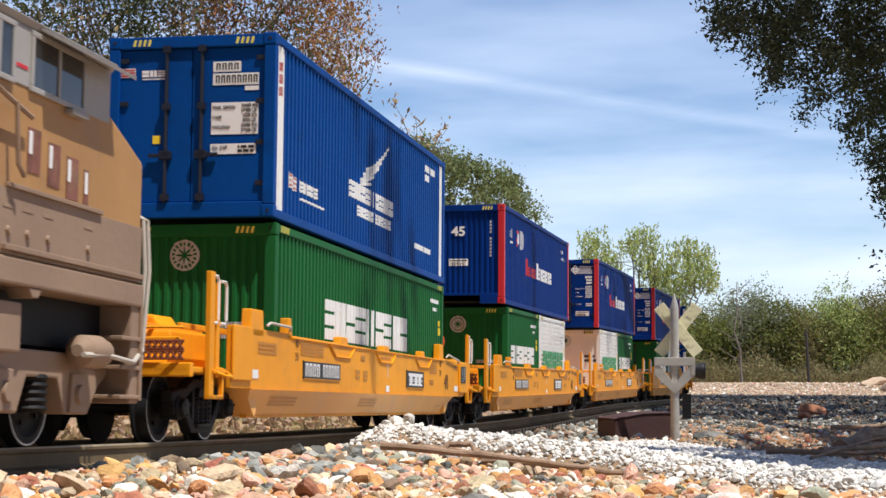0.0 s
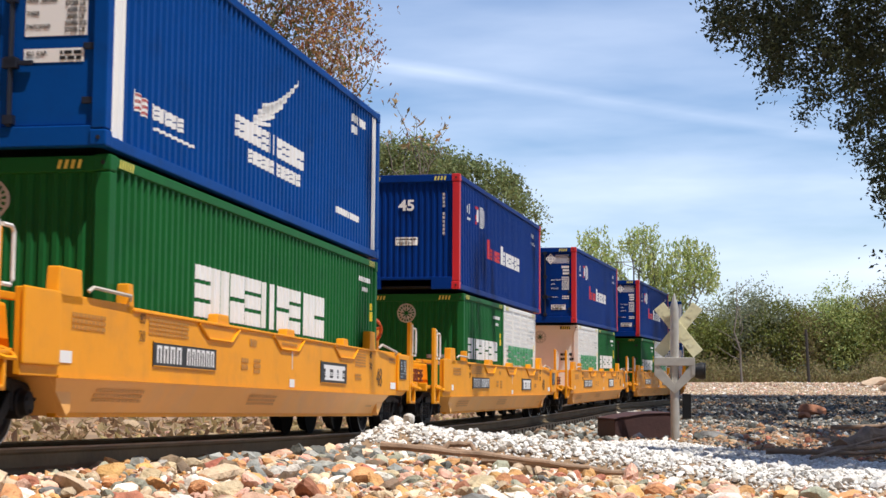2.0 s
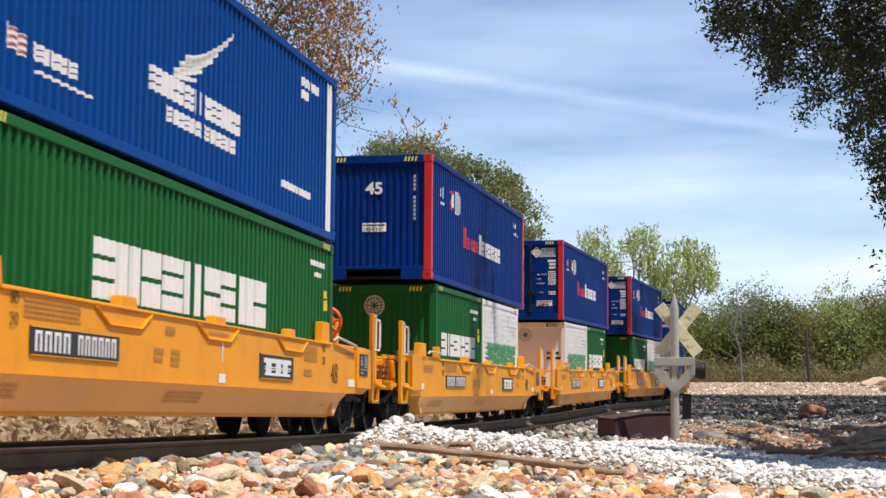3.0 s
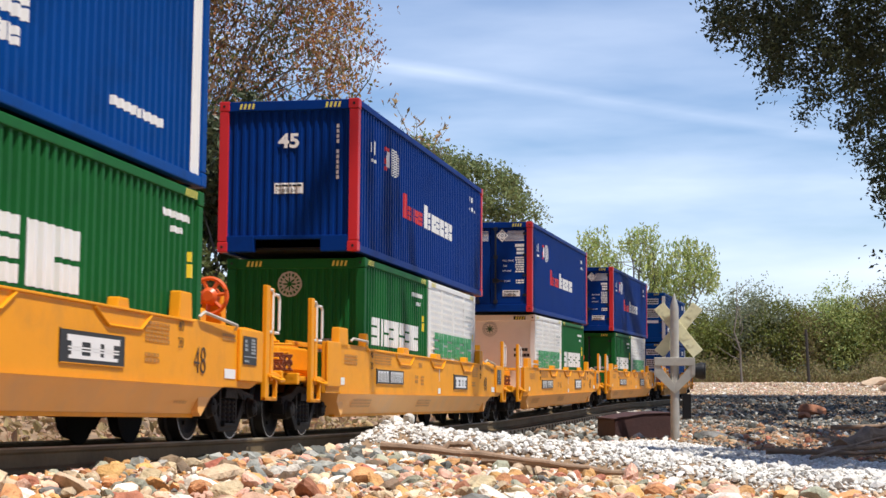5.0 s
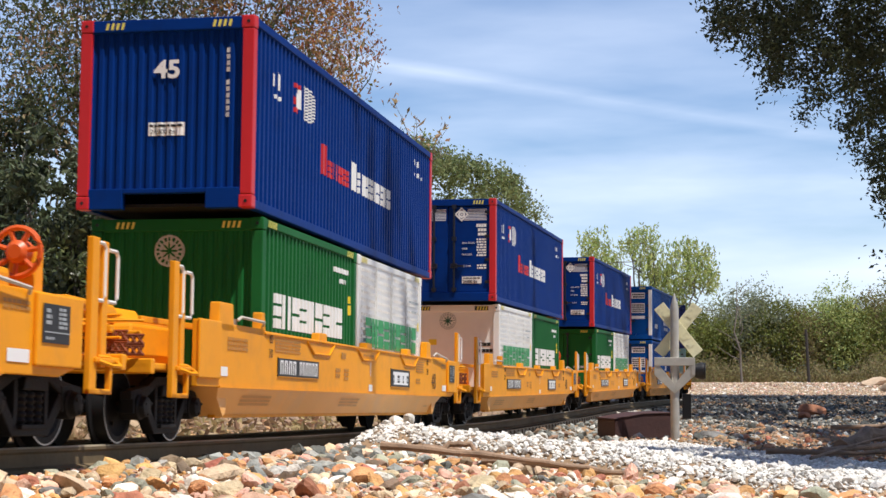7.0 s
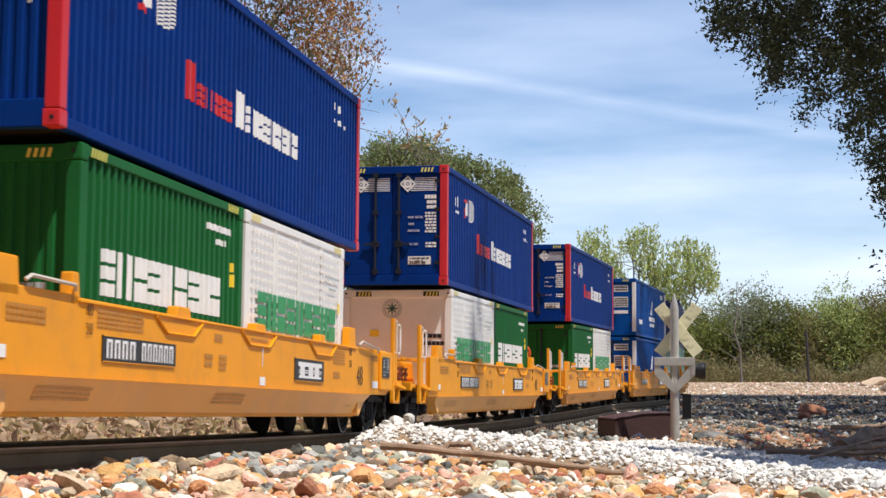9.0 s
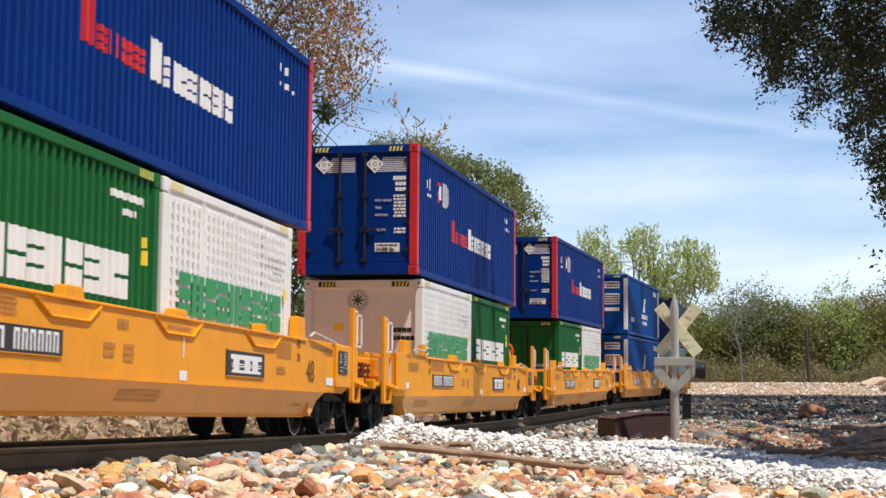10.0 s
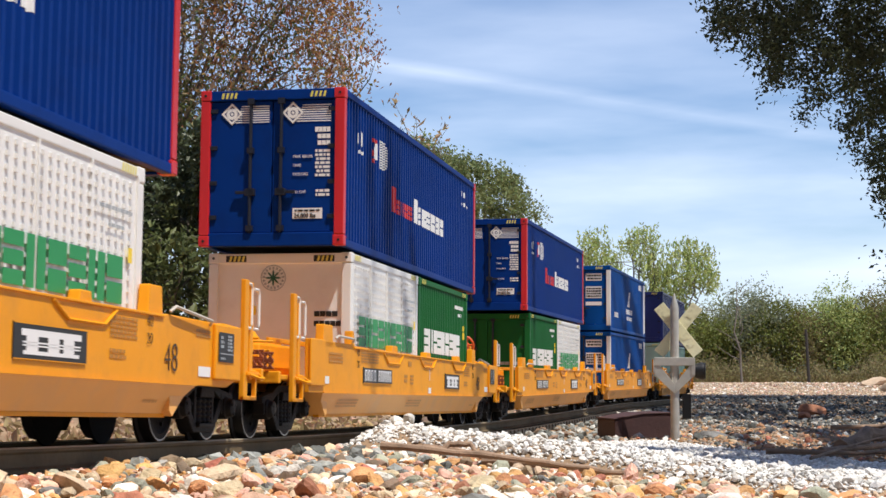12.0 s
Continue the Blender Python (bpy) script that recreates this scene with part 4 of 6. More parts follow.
        for k in range(2):
            g = Geo()
            for j in range(11):
                y = -0.0430 + j * 0.0026
                g.tube([(e + sgn * 0.004, y, 0.0338 + 0.0040 * k), (e + sgn * 0.004, y + 0.0020, 0.0368 + 0.0040 * k)], 0.00055, 6)
                g.tube([(e + sgn * 0.004, y + 0.0020, 0.0338 + 0.0040 * k), (e + sgn * 0.004, y, 0.0368 + 0.0040 * k)], 0.00055, 6)
            for z in (0.0338, 0.0370):
                g.tube([(e + sgn * 0.004, -0.0435, z + 0.0040 * k), (e + sgn * 0.004, -0.0145, z + 0.0040 * k)], 0.0005, 6)
            part("tread_grating", g, M["grate"], c, "dark rust-red lattice tread")
        # raised bolster box and slanted shroud
        m = (a + b) / 2
        g = Geo().prism([(m - 0.030, 0.030), (m + 0.030, 0.030), (m + 0.026, 0.0465), (m - 0.026, 0.0465)], "y", -0.030, 0.030)
        part("bolster_box", g, M["yellow"], c, "", 0.0012)
        g = Geo().prism([(-0.016, 0.046), (0.016, 0.046), (0.010, 0.0545), (-0.010, 0.0545)], "x", m - 0.016 * sgn - 0.012, m - 0.016 * sgn + 0.012)
        part("pedestal", g, M["yellow"], c, "", 0.0012)
        g = Geo().box(e - sgn * 0.012 - 0.001, e - sgn * 0.012 + 0.001, 0.004, 0.016, 0.0490, 0.0515)
        part("caution_label", g, M["sign"], c, "small yellow caution label")
        # ribs
        for j in range(6):
            y = -0.036 + j * 0.0144
            part("rib", Geo().box(m - 0.034, m + 0.034, y - 0.0008, y + 0.0008, 0.0465, 0.0490), M["yellow"], c, "", 0.0003)
        # corner posts, steps and grab irons
        for y in (-1, 1):
            pu = -0.3140 if sgn < 0 else 0.2875
            Y = 0.0470 * y
            g = Geo().box(pu - 0.0028, pu + 0.0028, *sorted((Y, Y - y * 0.0022)), 0.0180, 0.0705)
            part("end_post", g, M["yellow"], c, "tall yellow end post", 0.0004)
            g = Geo().box(pu + 0.008, pu + 0.0125, *sorted((Y - y * 0.001, Y - y * 0.003)), 0.0270, 0.0700 if sgn > 0 else 0.0665)
            part("end_post", g, M["yellow"], c, "", 0.0004)
            g = Geo()
            g.box(pu - 0.0028, pu + 0.0160, *sorted((Y, Y - y * 0.0020)), 0.0180, 0.0198)
            g.box(pu + 0.0140, pu + 0.0160, *sorted((Y, Y - y * 0.0020)), 0.0190, 0.0310)
            g.box(pu, pu + 0.0155, *sorted((Y + y * 0.001, Y - y * 0.0020)), 0.0285, 0.0302)
            part("step", g, M["yellow"], c, "yellow sill step", 0.0004)
            g = Geo()
            g.tube([(pu + 0.002, Y + y * 0.001, 0.0290), (pu + 0.006, Y + y * 0.004, 0.0275), (pu + 0.013, Y + y * 0.004, 0.0275), (pu + 0.017, Y + y * 0.001, 0.0290), (pu + 0.012, Y, 0.0305), (pu + 0.003, Y, 0.0305)], 0.0008, 6)
            part("tie_ring", g, M["yellow"], c, smooth=True)
            for dx, top in ((0.0, 0.0690), (0.0105, 0.0672)):
                g = Geo()
                hoop(g, pu + dx + 0.002, Y - y * 0.001, 0.0495, top, 0.0075, 0.0007, "x")
                part("grab_iron", g, M["white"], c, "white wire grab iron", smooth=True)
        g = Geo()
        for z in (0.0465, 0.0385):
            g.tube([(e + sgn * 0.001, -0.042, z), (e + sgn * 0.003, -0.036, z), (e + sgn * 0.003, 0.030, z), (e + sgn * 0.001, 0.036, z)], 0.0006, 6)
        part("crossover_rail", g, M["yellow"], c, "thin yellow crossover rail", smooth=True)
        # underside beam and coupler
        part("draft_sill", Geo().box(min(e, e - sgn * 0.06), max(e, e - sgn * 0.06), -0.010, 0.010, 0.0195, 0.0280), M["iron"], c, "", 0.0006)
        g = Geo().box(min(e, e + sgn * 0.016), max(e, e + sgn * 0.016), -0.004, 0.004, 0.0190, 0.0255)
        g.box(min(e + sgn * 0.012, e + sgn * 0.024), max(e + sgn * 0.012, e + sgn * 0.024), -0.006, 0.004, 0.0180, 0.0265)
        part("coupler", g, M["iron"], c, "black knuckle coupler", 0.0008)
    # side hand rods between the tabs
    g = Geo()
    g.tube([(-0.240, -0.0475, 0.0515), (-0.238, -0.0485, 0.0530), (-0.205, -0.0485, 0.0525), (-0.203, -0.0475, 0.0510)], 0.0007, 6)
    part("hand_rod", g, M["pipe"], c, "thin pale hand rod", smooth=True)
    g = Geo()
    g.tube([(0.192, -0.0475, 0.0500), (0.194, -0.0490, 0.0520), (0.236, -0.0490, 0.0490), (0.238, -0.0475, 0.0475)], 0.0007, 6)
    part("hand_rod", g, M["pipe"], c, "thin pale hand rod", smooth=True)
    # brake wheel at the far end
    g = Geo()
    R, cx, cy, cz = 0.0083, BRAKE_X, BRAKE_Y, BRAKE_Z
    ring = [(cx, cy + R * math.cos(t), cz + R * math.sin(t)) for t in (2 * math.pi * k / 24 for k in range(25))]
    g.tube(ring, 0.0011, 6)
    part("brake_wheel", g, M["brake"], c, "orange rim of the brake wheel", smooth=True)
    for k in range(7):
        t = 2 * math.pi * k / 7 + 0.3
        part("brake_spoke", Geo().tube([(cx, cy, cz), (cx, cy + R * math.cos(t), cz + R * math.sin(t))], 0.0010, 6), M["brake"], c, smooth=True)
    part("brake_hub", Geo().lathe([(-0.0025, 0.0024), (-0.001, 0.0040), (0.004, 0.0044)], "x", (cx, cy, cz), 20), M["brake"], c, smooth=True)
    part("brake_stand", Geo().box(cx + 0.003, cx + 0.010, cy - 0.005, cy + 0.005, 0.030, cz + 0.002), M["yellow"], c, "", 0.0012)
    part("brake_housing", Geo().box(cx - 0.026, cx - 0.008, cy - 0.002, cy + 0.012, 0.0440, cz - 0.006), M["yellow"], c, "rounded yellow gear housing", 0.0022)
    part("walkway", Geo().prism([(cx + 0.004, 0.0475), (cx + 0.046, 0.0460), (cx + 0.046, 0.0485), (cx + 0.042, 0.0505), (cx + 0.004, 0.0515)], "y", -0.036, -0.012), M["yellow"], c, "", 0.001)
    truck(c, -0.293)
    truck(c, 0.266)
    return c


# ---- ground ----
def smooth01(a, b, x):
    t = np.clip((x - a) / (b - a), 0, 1)
    return t * t * (3 - 2 * t)


_tri = np.array([(p.x, p.y, p.z) for p in (on_line(s) for s in np.arange(-2.5, 8.0, 0.05))])


def track_offset(x, y):
    """Signed distance to the right of the track's line, and the rail's height there."""
    d = (x[:, None] - _tri[None, :, 0]) ** 2 + (y[:, None] - _tri[None, :, 1]) ** 2
    k = np.clip(d.argmin(1), 1, len(_tri) - 2)
    t = _tri[k + 1] - _tri[k - 1]
    n = np.hypot(t[:, 0], t[:, 1])
    off = ((x - _tri[k, 0]) * t[:, 1] - (y - _tri[k, 1]) * t[:, 0]) / n
    return off, _tri[k, 2]


FRONT = ((-0.12, 0.84), (-0.02, 0.905), (0.10, 0.85), (0.20, 0.80), (0.45, 0.76))
BACK = ((-0.12, 0.93), (-0.04, 1.02), (0.06, 1.28), (0.15, 1.60), (0.22, 1.64), (0.26, 1.35), (0.32, 1.12), (0.45, 1.02))


def white_mask(x, y):
    f = np.interp(x, *zip(*FRONT))
    b = np.interp(x, *zip(*BACK))
    return smooth01(0, 0.02, y - f) * smooth01(0, 0.03, b - y) * (x < 0.45)


def ground_z(x, y):
    x, y = np.asarray(x, float), np.asarray(y, float)
    off, rz = track_offset(x, y)
    near = np.exp(-(np.hypot(x, y - 1) / 6) ** 2)
    base = -0.027 + 0.004 * np.sin(1.7 * x + 0.6) * np.cos(1.1 * y) * near
    a = np.abs(off)
    ballast = rz - 0.0150 - 0.30 * np.clip(a - 0.045, 0, 1)
    z = np.maximum(base, ballast)
    # stony bank between track and camera
    bank = rz - 0.0095 - 0.075 * np.clip(off - 0.050, 0, 1)
    wgt = smooth01(0.027, 0.038, off) * smooth01(1.05, 0.88, y) * smooth01(-1.5, -0.5, y)
    z = z * (1 - wgt) + np.maximum(z, bank) * wgt
    # pale gravel heap
    f = np.interp(x, *zip(*FRONT))
    crest = smooth01(-0.02, 0.06, y - f) * smooth01(0.30, 0.05, y - f)
    h = np.interp(x, (-0.12, -0.06, -0.015, 0.05, 0.12, 0.2, 0.32, 0.45), (0.0, 0.012, 0.021, 0.016, 0.013, 0.009, 0.004, 0.0))
    z = z + white_mask(x, y) * crest * h * smooth01(0.033, 0.055, off)
    # bank behind the track and slight rise at the far right
    z = z + 0.20 * smooth01(0.25, 1.3, -off) * smooth01(40, 8, y)
    z = z + 0.10 * smooth01(5.0, 14.0, y) * smooth01(1.0, 3.0, x) * 0.5
    return z


def sheet(name, xs, ys, mat, label, category):
    X, Y = np.meshgrid(xs, ys)
    Z = ground_z(X.ravel(), Y.ravel())
    v = np.stack([X.ravel(), Y.ravel(), Z], 1)
    n, m = len(xs), len(ys)
    i = (np.arange(m - 1)[:, None] * n + np.arange(n - 1)[None, :]).ravel()
    f = np.stack([i, i + 1, i + n + 1, i + n], 1)
    me = bpy.data.meshes.new(name)
    me.from_pydata(v.tolist(), [], f.tolist())
    me.polygons.foreach_set("use_smooth", [True] * len(f))
    me.materials.append(mat)
    return tagged(new(name, me), label, category, kind="structure")


M["soil"] = material("brown_gravelly_soil", (0.27, 0.175, 0.10), 0.9, vary=0.5, scale=14, bump=0.9, bump_scale=160, dirt=(0.10, 0.085, 0.07), dirt_amount=0.7, dirt_scale=5)


def spaced(a, b, fine_a, fine_b, step, n):
    lo = fine_a - np.geomspace(step, fine_a - a, n)[::-1] if a < fine_a else np.array([])
    hi = fine_b + np.geomspace(step, b - fine_b, n)
    return np.concatenate([lo, np.arange(fine_a, fine_b, step), [fine_b], hi])


ground = sheet("ground", spaced(-900, 900, -0.5, 0.7, 0.008, 40), spaced(-300, 2500, 0.45, 2.0, 0.008, 60), M["soil"], "stony brown ground scattered with gravel", "ground")


# ---- stones ----
def ico(sub):
    bm = bmesh.new()
    bmesh.ops.create_icosphere(bm, subdivisions=sub, radius=1.0)
    v = np.array([x.co[:] for x in bm.verts])
    f = np.array([[q.index for q in p.verts] for p in bm.faces])
    bm.free()
    return v, f


def stone_shapes(sub, count, rng, rough=0.34, flat=(0.35, 0.75)):
    base, f = ico(sub)
    out = []
    for _ in range(count):
        v = base.copy()
        for _k in range(9):                      # cut facets
            n = rng.normal(size=3)
            n /= np.linalg.norm(n)
            d = rng.uniform(0.55, 0.92)
            h = v @ n - d
            v = v - np.where(h > 0, h, 0)[:, None] * n
        v *= 1 + rough * 0.35 * rng.normal(size=(len(v), 1)) * 0.35
        v *= np.array([1.0, rng.uniform(0.6, 0.95), rng.uniform(*flat)])
        out.append(v)
    return out, f


def turns(rng, n, tilt=0.45):
    """n rotation matrices: any heading, a limited tilt."""
    a = rng.uniform(0, 2 * np.pi, n)
    b, c = rng.normal(0, tilt, n), rng.normal(0, tilt, n)
    ca, sa, cb, sb, cc, sc = np.cos(a), np.sin(a), np.cos(b), np.sin(b), np.cos(c), np.sin(c)
    R = np.zeros((n, 3, 3))
    R[:, 0, 0], R[:, 0, 1], R[:, 0, 2] = ca * cb, ca * sb * sc - sa * cc, ca * sb * cc + sa * sc
    R[:, 1, 0], R[:, 1, 1], R[:, 1, 2] = sa * cb, sa * sb * sc + ca * cc, sa * sb * cc - ca * sc
    R[:, 2, 0], R[:, 2, 1], R[:, 2, 2] = -sb, cb * sc, cb * cc
    return R


def quick_mesh(name, v, f, mats, mi=None, smooth=False):
    me = bpy.data.meshes.new(name)
    k = f.shape[1]
    me.vertices.add(len(v))
    me.vertices.foreach_set("co", np.asarray(v, np.float32).ravel())
    me.loops.add(f.size)
    me.loops.foreach_set("vertex_index", f.ravel().astype(np.int32))
    me.polygons.add(len(f))
    me.polygons.foreach_set("loop_start", (np.arange(len(f)) * k).astype(np.int32))
    me.polygons.foreach_set("loop_total", np.full(len(f), k, np.int32))
    for m in mats:
        me.materials.append(m)
    if mi is not None:
        me.polygons.foreach_set("material_index", mi.astype(np.int32))
    me.polygons.foreach_set("use_smooth", np.full(len(f), smooth))
    me.update(calc_edges=True)
    me.validate()
    return me


def stone_mat(name, color, vary=0.35, scale=150, rough=0.85, dirt=None):
    return material(name, color, rough, vary=vary, scale=scale, bump=0.5, bump_scale=500, rand=0.28, island=True, hue=0.012, dirt=dirt, dirt_amount=0.6 if dirt else 0, dirt_scale=220)


STONES = [stone_mat("orange_brown_stone", (0.55, 0.28, 0.11), dirt=(0.55, 0.38, 0.2)), stone_mat("grey_green_stone", (0.29, 0.29, 0.215)), stone_mat("pink_brown_stone", (0.57, 0.34, 0.25)),
          stone_mat("pale_cream_stone", (0.74, 0.69, 0.60)), stone_mat("slate_grey_stone", (0.155, 0.15, 0.14)), stone_mat("tan_stone", (0.57, 0.44, 0.29)), stone_mat("rust_red_stone", (0.40, 0.16, 0.095))]
WHITES = [stone_mat("white_quartz_gravel", (0.74, 0.725, 0.69), 0.10), stone_mat("cream_white_gravel", (0.63, 0.60, 0.55), 0.14), stone_mat("pale_grey_gravel", (0.46, 0.45, 0.44), 0.2)]
DARKS = [stone_mat("dark_green_grey_stone", (0.10, 0.105, 0.095)), stone_mat("grey_ballast_stone", (0.27, 0.28, 0.26)), stone_mat("brown_ballast_stone", (0.22, 0.15, 0.10)), stone_mat("pale_ballast_stone", (0.48, 0.47, 0.43))]
SOILS = [stone_mat("rusty_rubble", (0.42, 0.235, 0.115)), stone_mat("brown_rubble", (0.35, 0.25, 0.16)), STONES[4], DARKS[0], DARKS[2], DARKS[3], STONES[6]]


def scatter(name, x, y, r, mats, weights, rng, label, category, shapes, faces, sink=0.35, tilt=0.45, lift=None):
    n = len(x)
    z = ground_z(x, y) + r * (1 - 2 * sink) * 0.6
    if lift is not None:
        z = z + lift
    R = turns(rng, n, tilt) * r[:, None, None]
    which = rng.integers(0, len(shapes), n)
    S = np.stack(shapes)[which]
    V = np.einsum("nij,nkj->nki", R, S) + np.stack([x, y, z], 1)[:, None, :]
    k = S.shape[1]
    Fc = (faces[None] + (np.arange(n) * k)[:, None, None]).reshape(-1, 3)
    mi = np.repeat(rng.choice(len(mats), n, p=np.array(weights) / np.sum(weights)), len(faces))
    ob = new(name, quick_mesh(name, V.reshape(-1, 3), Fc, mats, mi))
    return tagged(ob, label, category, kind="stuff")


def build_stones():
    rng = np.random.default_rng(11)
    sh, fc = stone_shapes(2, 14, rng)
    shs, fcs = stone_shapes(1, 14, rng, 0.2)
    # foreground bank: loose stones of every colour
    def bank_spots(n, ylo=0.36, yhi=0.96):
        x, y = rng.uniform(-0.42, 0.42, n), rng.uniform(ylo, yhi, n)
        off, _ = track_offset(x, y)
        ok = (off > 0.0305) & (white_mask(x, y) < 0.45) & (np.abs(x) < 0.31 * y + 0.06)
        return x[ok], y[ok]
    x, y = bank_spots(26000)
    scatter("small_gravel", x, y, rng.uniform(0.0011, 0.0030, len(x)), STONES, (5, 1.8, 3, 3.5, 1.0, 5, 1), rng, "small multicoloured gravel filling the stony bank", "gravel", shs, fcs, 0.3)
    x, y = bank_spots(9000)
    r = np.clip(np.exp(rng.normal(math.log(0.0027), 0.46, len(x))), 0.0013, 0.0085)
    order = np.argsort(-r * (1.2 - y))
    big, rest = order[:300], order[300:]
    scatter("loose_gravel", x[rest], y[rest], r[rest], STONES, (5.8, 1.6, 3.2, 2.8, 0.7, 5, 1), rng, "loose multicoloured stones on the bank", "gravel", sh, fc, 0.25)
    meshes = []
    for mt in STONES:
        row = []
        for k in range(5):
            me = quick_mesh("stone", sh[rng.integers(len(sh))], fc, [mt])
            row.append(me)
        meshes.append(row)
    single = [material(m_.name + "_piece", c, 0.85, vary=0.4, scale=1.4, bump=0.6, bump_scale=5, rand=0.3, hue=0.015, dirt=d, dirt_amount=0.5, dirt_scale=2.5) for m_, c, d in zip(STONES, ((0.55, 0.28, 0.11), (0.29, 0.29, 0.215), (0.57, 0.34, 0.25), (0.74, 0.69, 0.60), (0.155, 0.15, 0.14), (0.57, 0.44, 0.29), (0.37, 0.135, 0.08)), ((0.6, 0.42, 0.22), (0.36, 0.37, 0.32), (0.55, 0.36, 0.28), (0.75, 0.72, 0.66), (0.22, 0.23, 0.24), (0.28, 0.18, 0.10), (0.5, 0.25, 0.15)))]
    for row, mt in zip(meshes, single):
        for me in row:
            me.materials[0] = mt
    cls = rng.choice(7, len(big), p=np.array((6.6, 2.0, 3.3, 2.2, 0.6, 4.3, 1)) / 20.0)
    R = turns(rng, len(big), 0.4)
    zz = ground_z(x[big], y[big])
    for i, k in enumerate(big):
        ob = new("stone", meshes[cls[i]][rng.integers(5)])
        ob.parent = ground
        m = Matrix([list(row) + [0] for row in (R[i] * r[k] * 1.12)] + [[0, 0, 0, 1]])
        m.translation = (x[k], y[k], zz[i] + r[k] * 0.25)
        ob.matrix_basis = m
    # pale gravel heap
    n = 110000
    x, y = rng.uniform(-0.12, 0.45, n), rng.uniform(0.72, 1.72, n)
    off, _ = track_offset(x, y)
    ok = (white_mask(x, y) > rng.uniform(0.25, 0.9, n)) & (off > 0.031)
    x, y = x[ok], y[ok]
    scatter("white_gravel", x, y, np.exp(rng.normal(math.log(0.00165), 0.36, len(x))), WHITES, (5, 3, 1.3), rng, "heap of crushed white gravel beside the track", "gravel", shs, fcs, 0.25)
    xs = np.array([-0.026, -0.020, -0.033, 0.02])
    scatter("white_rock", xs, np.array([0.985, 0.975, 0.972, 0.965]), np.array([0.0085, 0.007, 0.006, 0.006]), WHITES[:2], (3, 1), rng, "larger white stones on top of the gravel heap", "stone", sh, fc, 0.1)
    # ballast along the track
    n = 9000
    s = rng.uniform(-0.4, 4.0, n)
    side = rng.normal(0, 0.062, n)
    p = np.array([tuple(on_line(v)) + (heading(v),) for v in s])
    x, y = p[:, 0] + np.sin(p[:, 3]) * side, p[:, 1] - np.cos(p[:, 3]) * side
    ok = (white_mask(x, y) < 0.4) & ~((np.abs(np.abs(side) - 0.0248) < 0.007))
    x, y, s2 = x[ok], y[ok], np.abs(side[ok])
    r = np.where(s2 < 0.042, rng.uniform(0.0018, 0.0036, len(x)), rng.uniform(0.003, 0.0075, len(x)))
    scatter("track_ballast", x, y, r, DARKS, (3, 4, 1.5, 1.2), rng, "grey-green crushed ballast along the track", "ballast", shs, fcs, 0.3)
    # open stony ground
    n = 90000
    d = np.exp(rng.uniform(math.log(0.9), math.log(16), n))
    x = rng.uniform(-0.05, 0.33, n) * d
    y = d
    off, _ = track_offset(x, y)
    ok = (off > 0.10) & (white_mask(x, y) < 0.3)
    x, y = x[ok], y[ok]
    r = np.exp(rng.normal(math.log(0.0023), 0.45, len(x))) * (0.75 + 0.12 * y)
    near = y < 2.2
    scatter("scattered_rubble", x[near], y[near], r[near], SOILS, (3.4, 3.2, 1.2, 2.0, 2.8, 1.4, 1.0), rng, "rust and grey rubble scattered over the ground", "rubble", shs, fcs, 0.35)
    # stones in the oak's shade get darker colours to deepen it
    far = ~near & (y < 6.5)
    ic, icf = stone_shapes(1, 12, rng, 0.2)
    scatter("scattered_rubble", x[far], y[far], r[far], [SOILS[1], stone_mat("shade_grey_rubble", (0.15, 0.155, 0.145)), stone_mat("shade_black_rubble", (0.06, 0.064, 0.06)), DARKS[3], SOILS[0]], (1.6, 4, 4.2, 1.6, 0.8), rng, "middle-ground rubble, coloured darker to deepen the oak's shade", "rubble", ic, icf, 0.35)
    far = y >= 6.5
    scatter("scattered_rubble", x[far], y[far], r[far], [STONES[5], STONES[3], SOILS[1], STONES[2]], (4, 2, 3, 2), rng, "tan rubble over the far ground", "rubble", ic, icf, 0.35)
    # behind the track
    n = 3200
    d = np.exp(rng.uniform(math.log(0.9), math.log(9), n))
    x = rng.uniform(-0.33, 0.06, n) * d
    off, _ = track_offset(x, d)
    ok = off < -0.10
    x, y = x[ok], d[ok]
    scatter("scattered_rubble", x, y, np.exp(rng.normal(math.log(0.005), 0.4, len(x))) * (0.8 + 0.2 * y), [SOILS[1], SOILS[0], DARKS[2], STONES[2]], (4, 2, 3, 1), rng, "brown rubble on the slope behind the track", "rubble", shs, fcs, 0.35)
    # a few single rocks that stand out
    def rock(label, xx, yy, rr, k, mt, zs=0.7, sink=0.25):
        me = quick_mesh("rock", sh[k] * np.array([1, 1, zs]), fc, [mt])
        ob = new("rock", me)
        ob.matrix_basis = Matrix.LocRotScale((xx, yy, float(ground_z(np.array([xx]), np.array([yy]))[0]) + rr * (0.5 - sink) * zs), Euler((0.1, 0.2, k)), (rr, rr, rr))
        tagged(ob, label, "rock")
    rock("rust-red angular rock on the rubble", 0.70, 3.10, 0.030, 6, single[6], 1.2)
    rock("low rust-red rock on the rubble", 0.62, 2.80, 0.018, 7, single[6], 0.8)
    rock("dark brown weathered rock", 0.29, 1.75, 0.018, 6, single[4])
    rock("dark upright shard of rock", 0.40, 1.35, 0.020, 7, single[4])
    rock("orange-brown stone beside the rail", -0.145, 0.765, 0.013, 2, single[0], 0.7, 0.0)
    rock("tan pointed stone beside the rail", -0.100, 0.80, 0.009, 4, single[5], 1.0, 0.0)
    rock("pale ridge of broken rock on the far ground", 2.3, 8.4, 0.08, 8, single[5], 0.7)
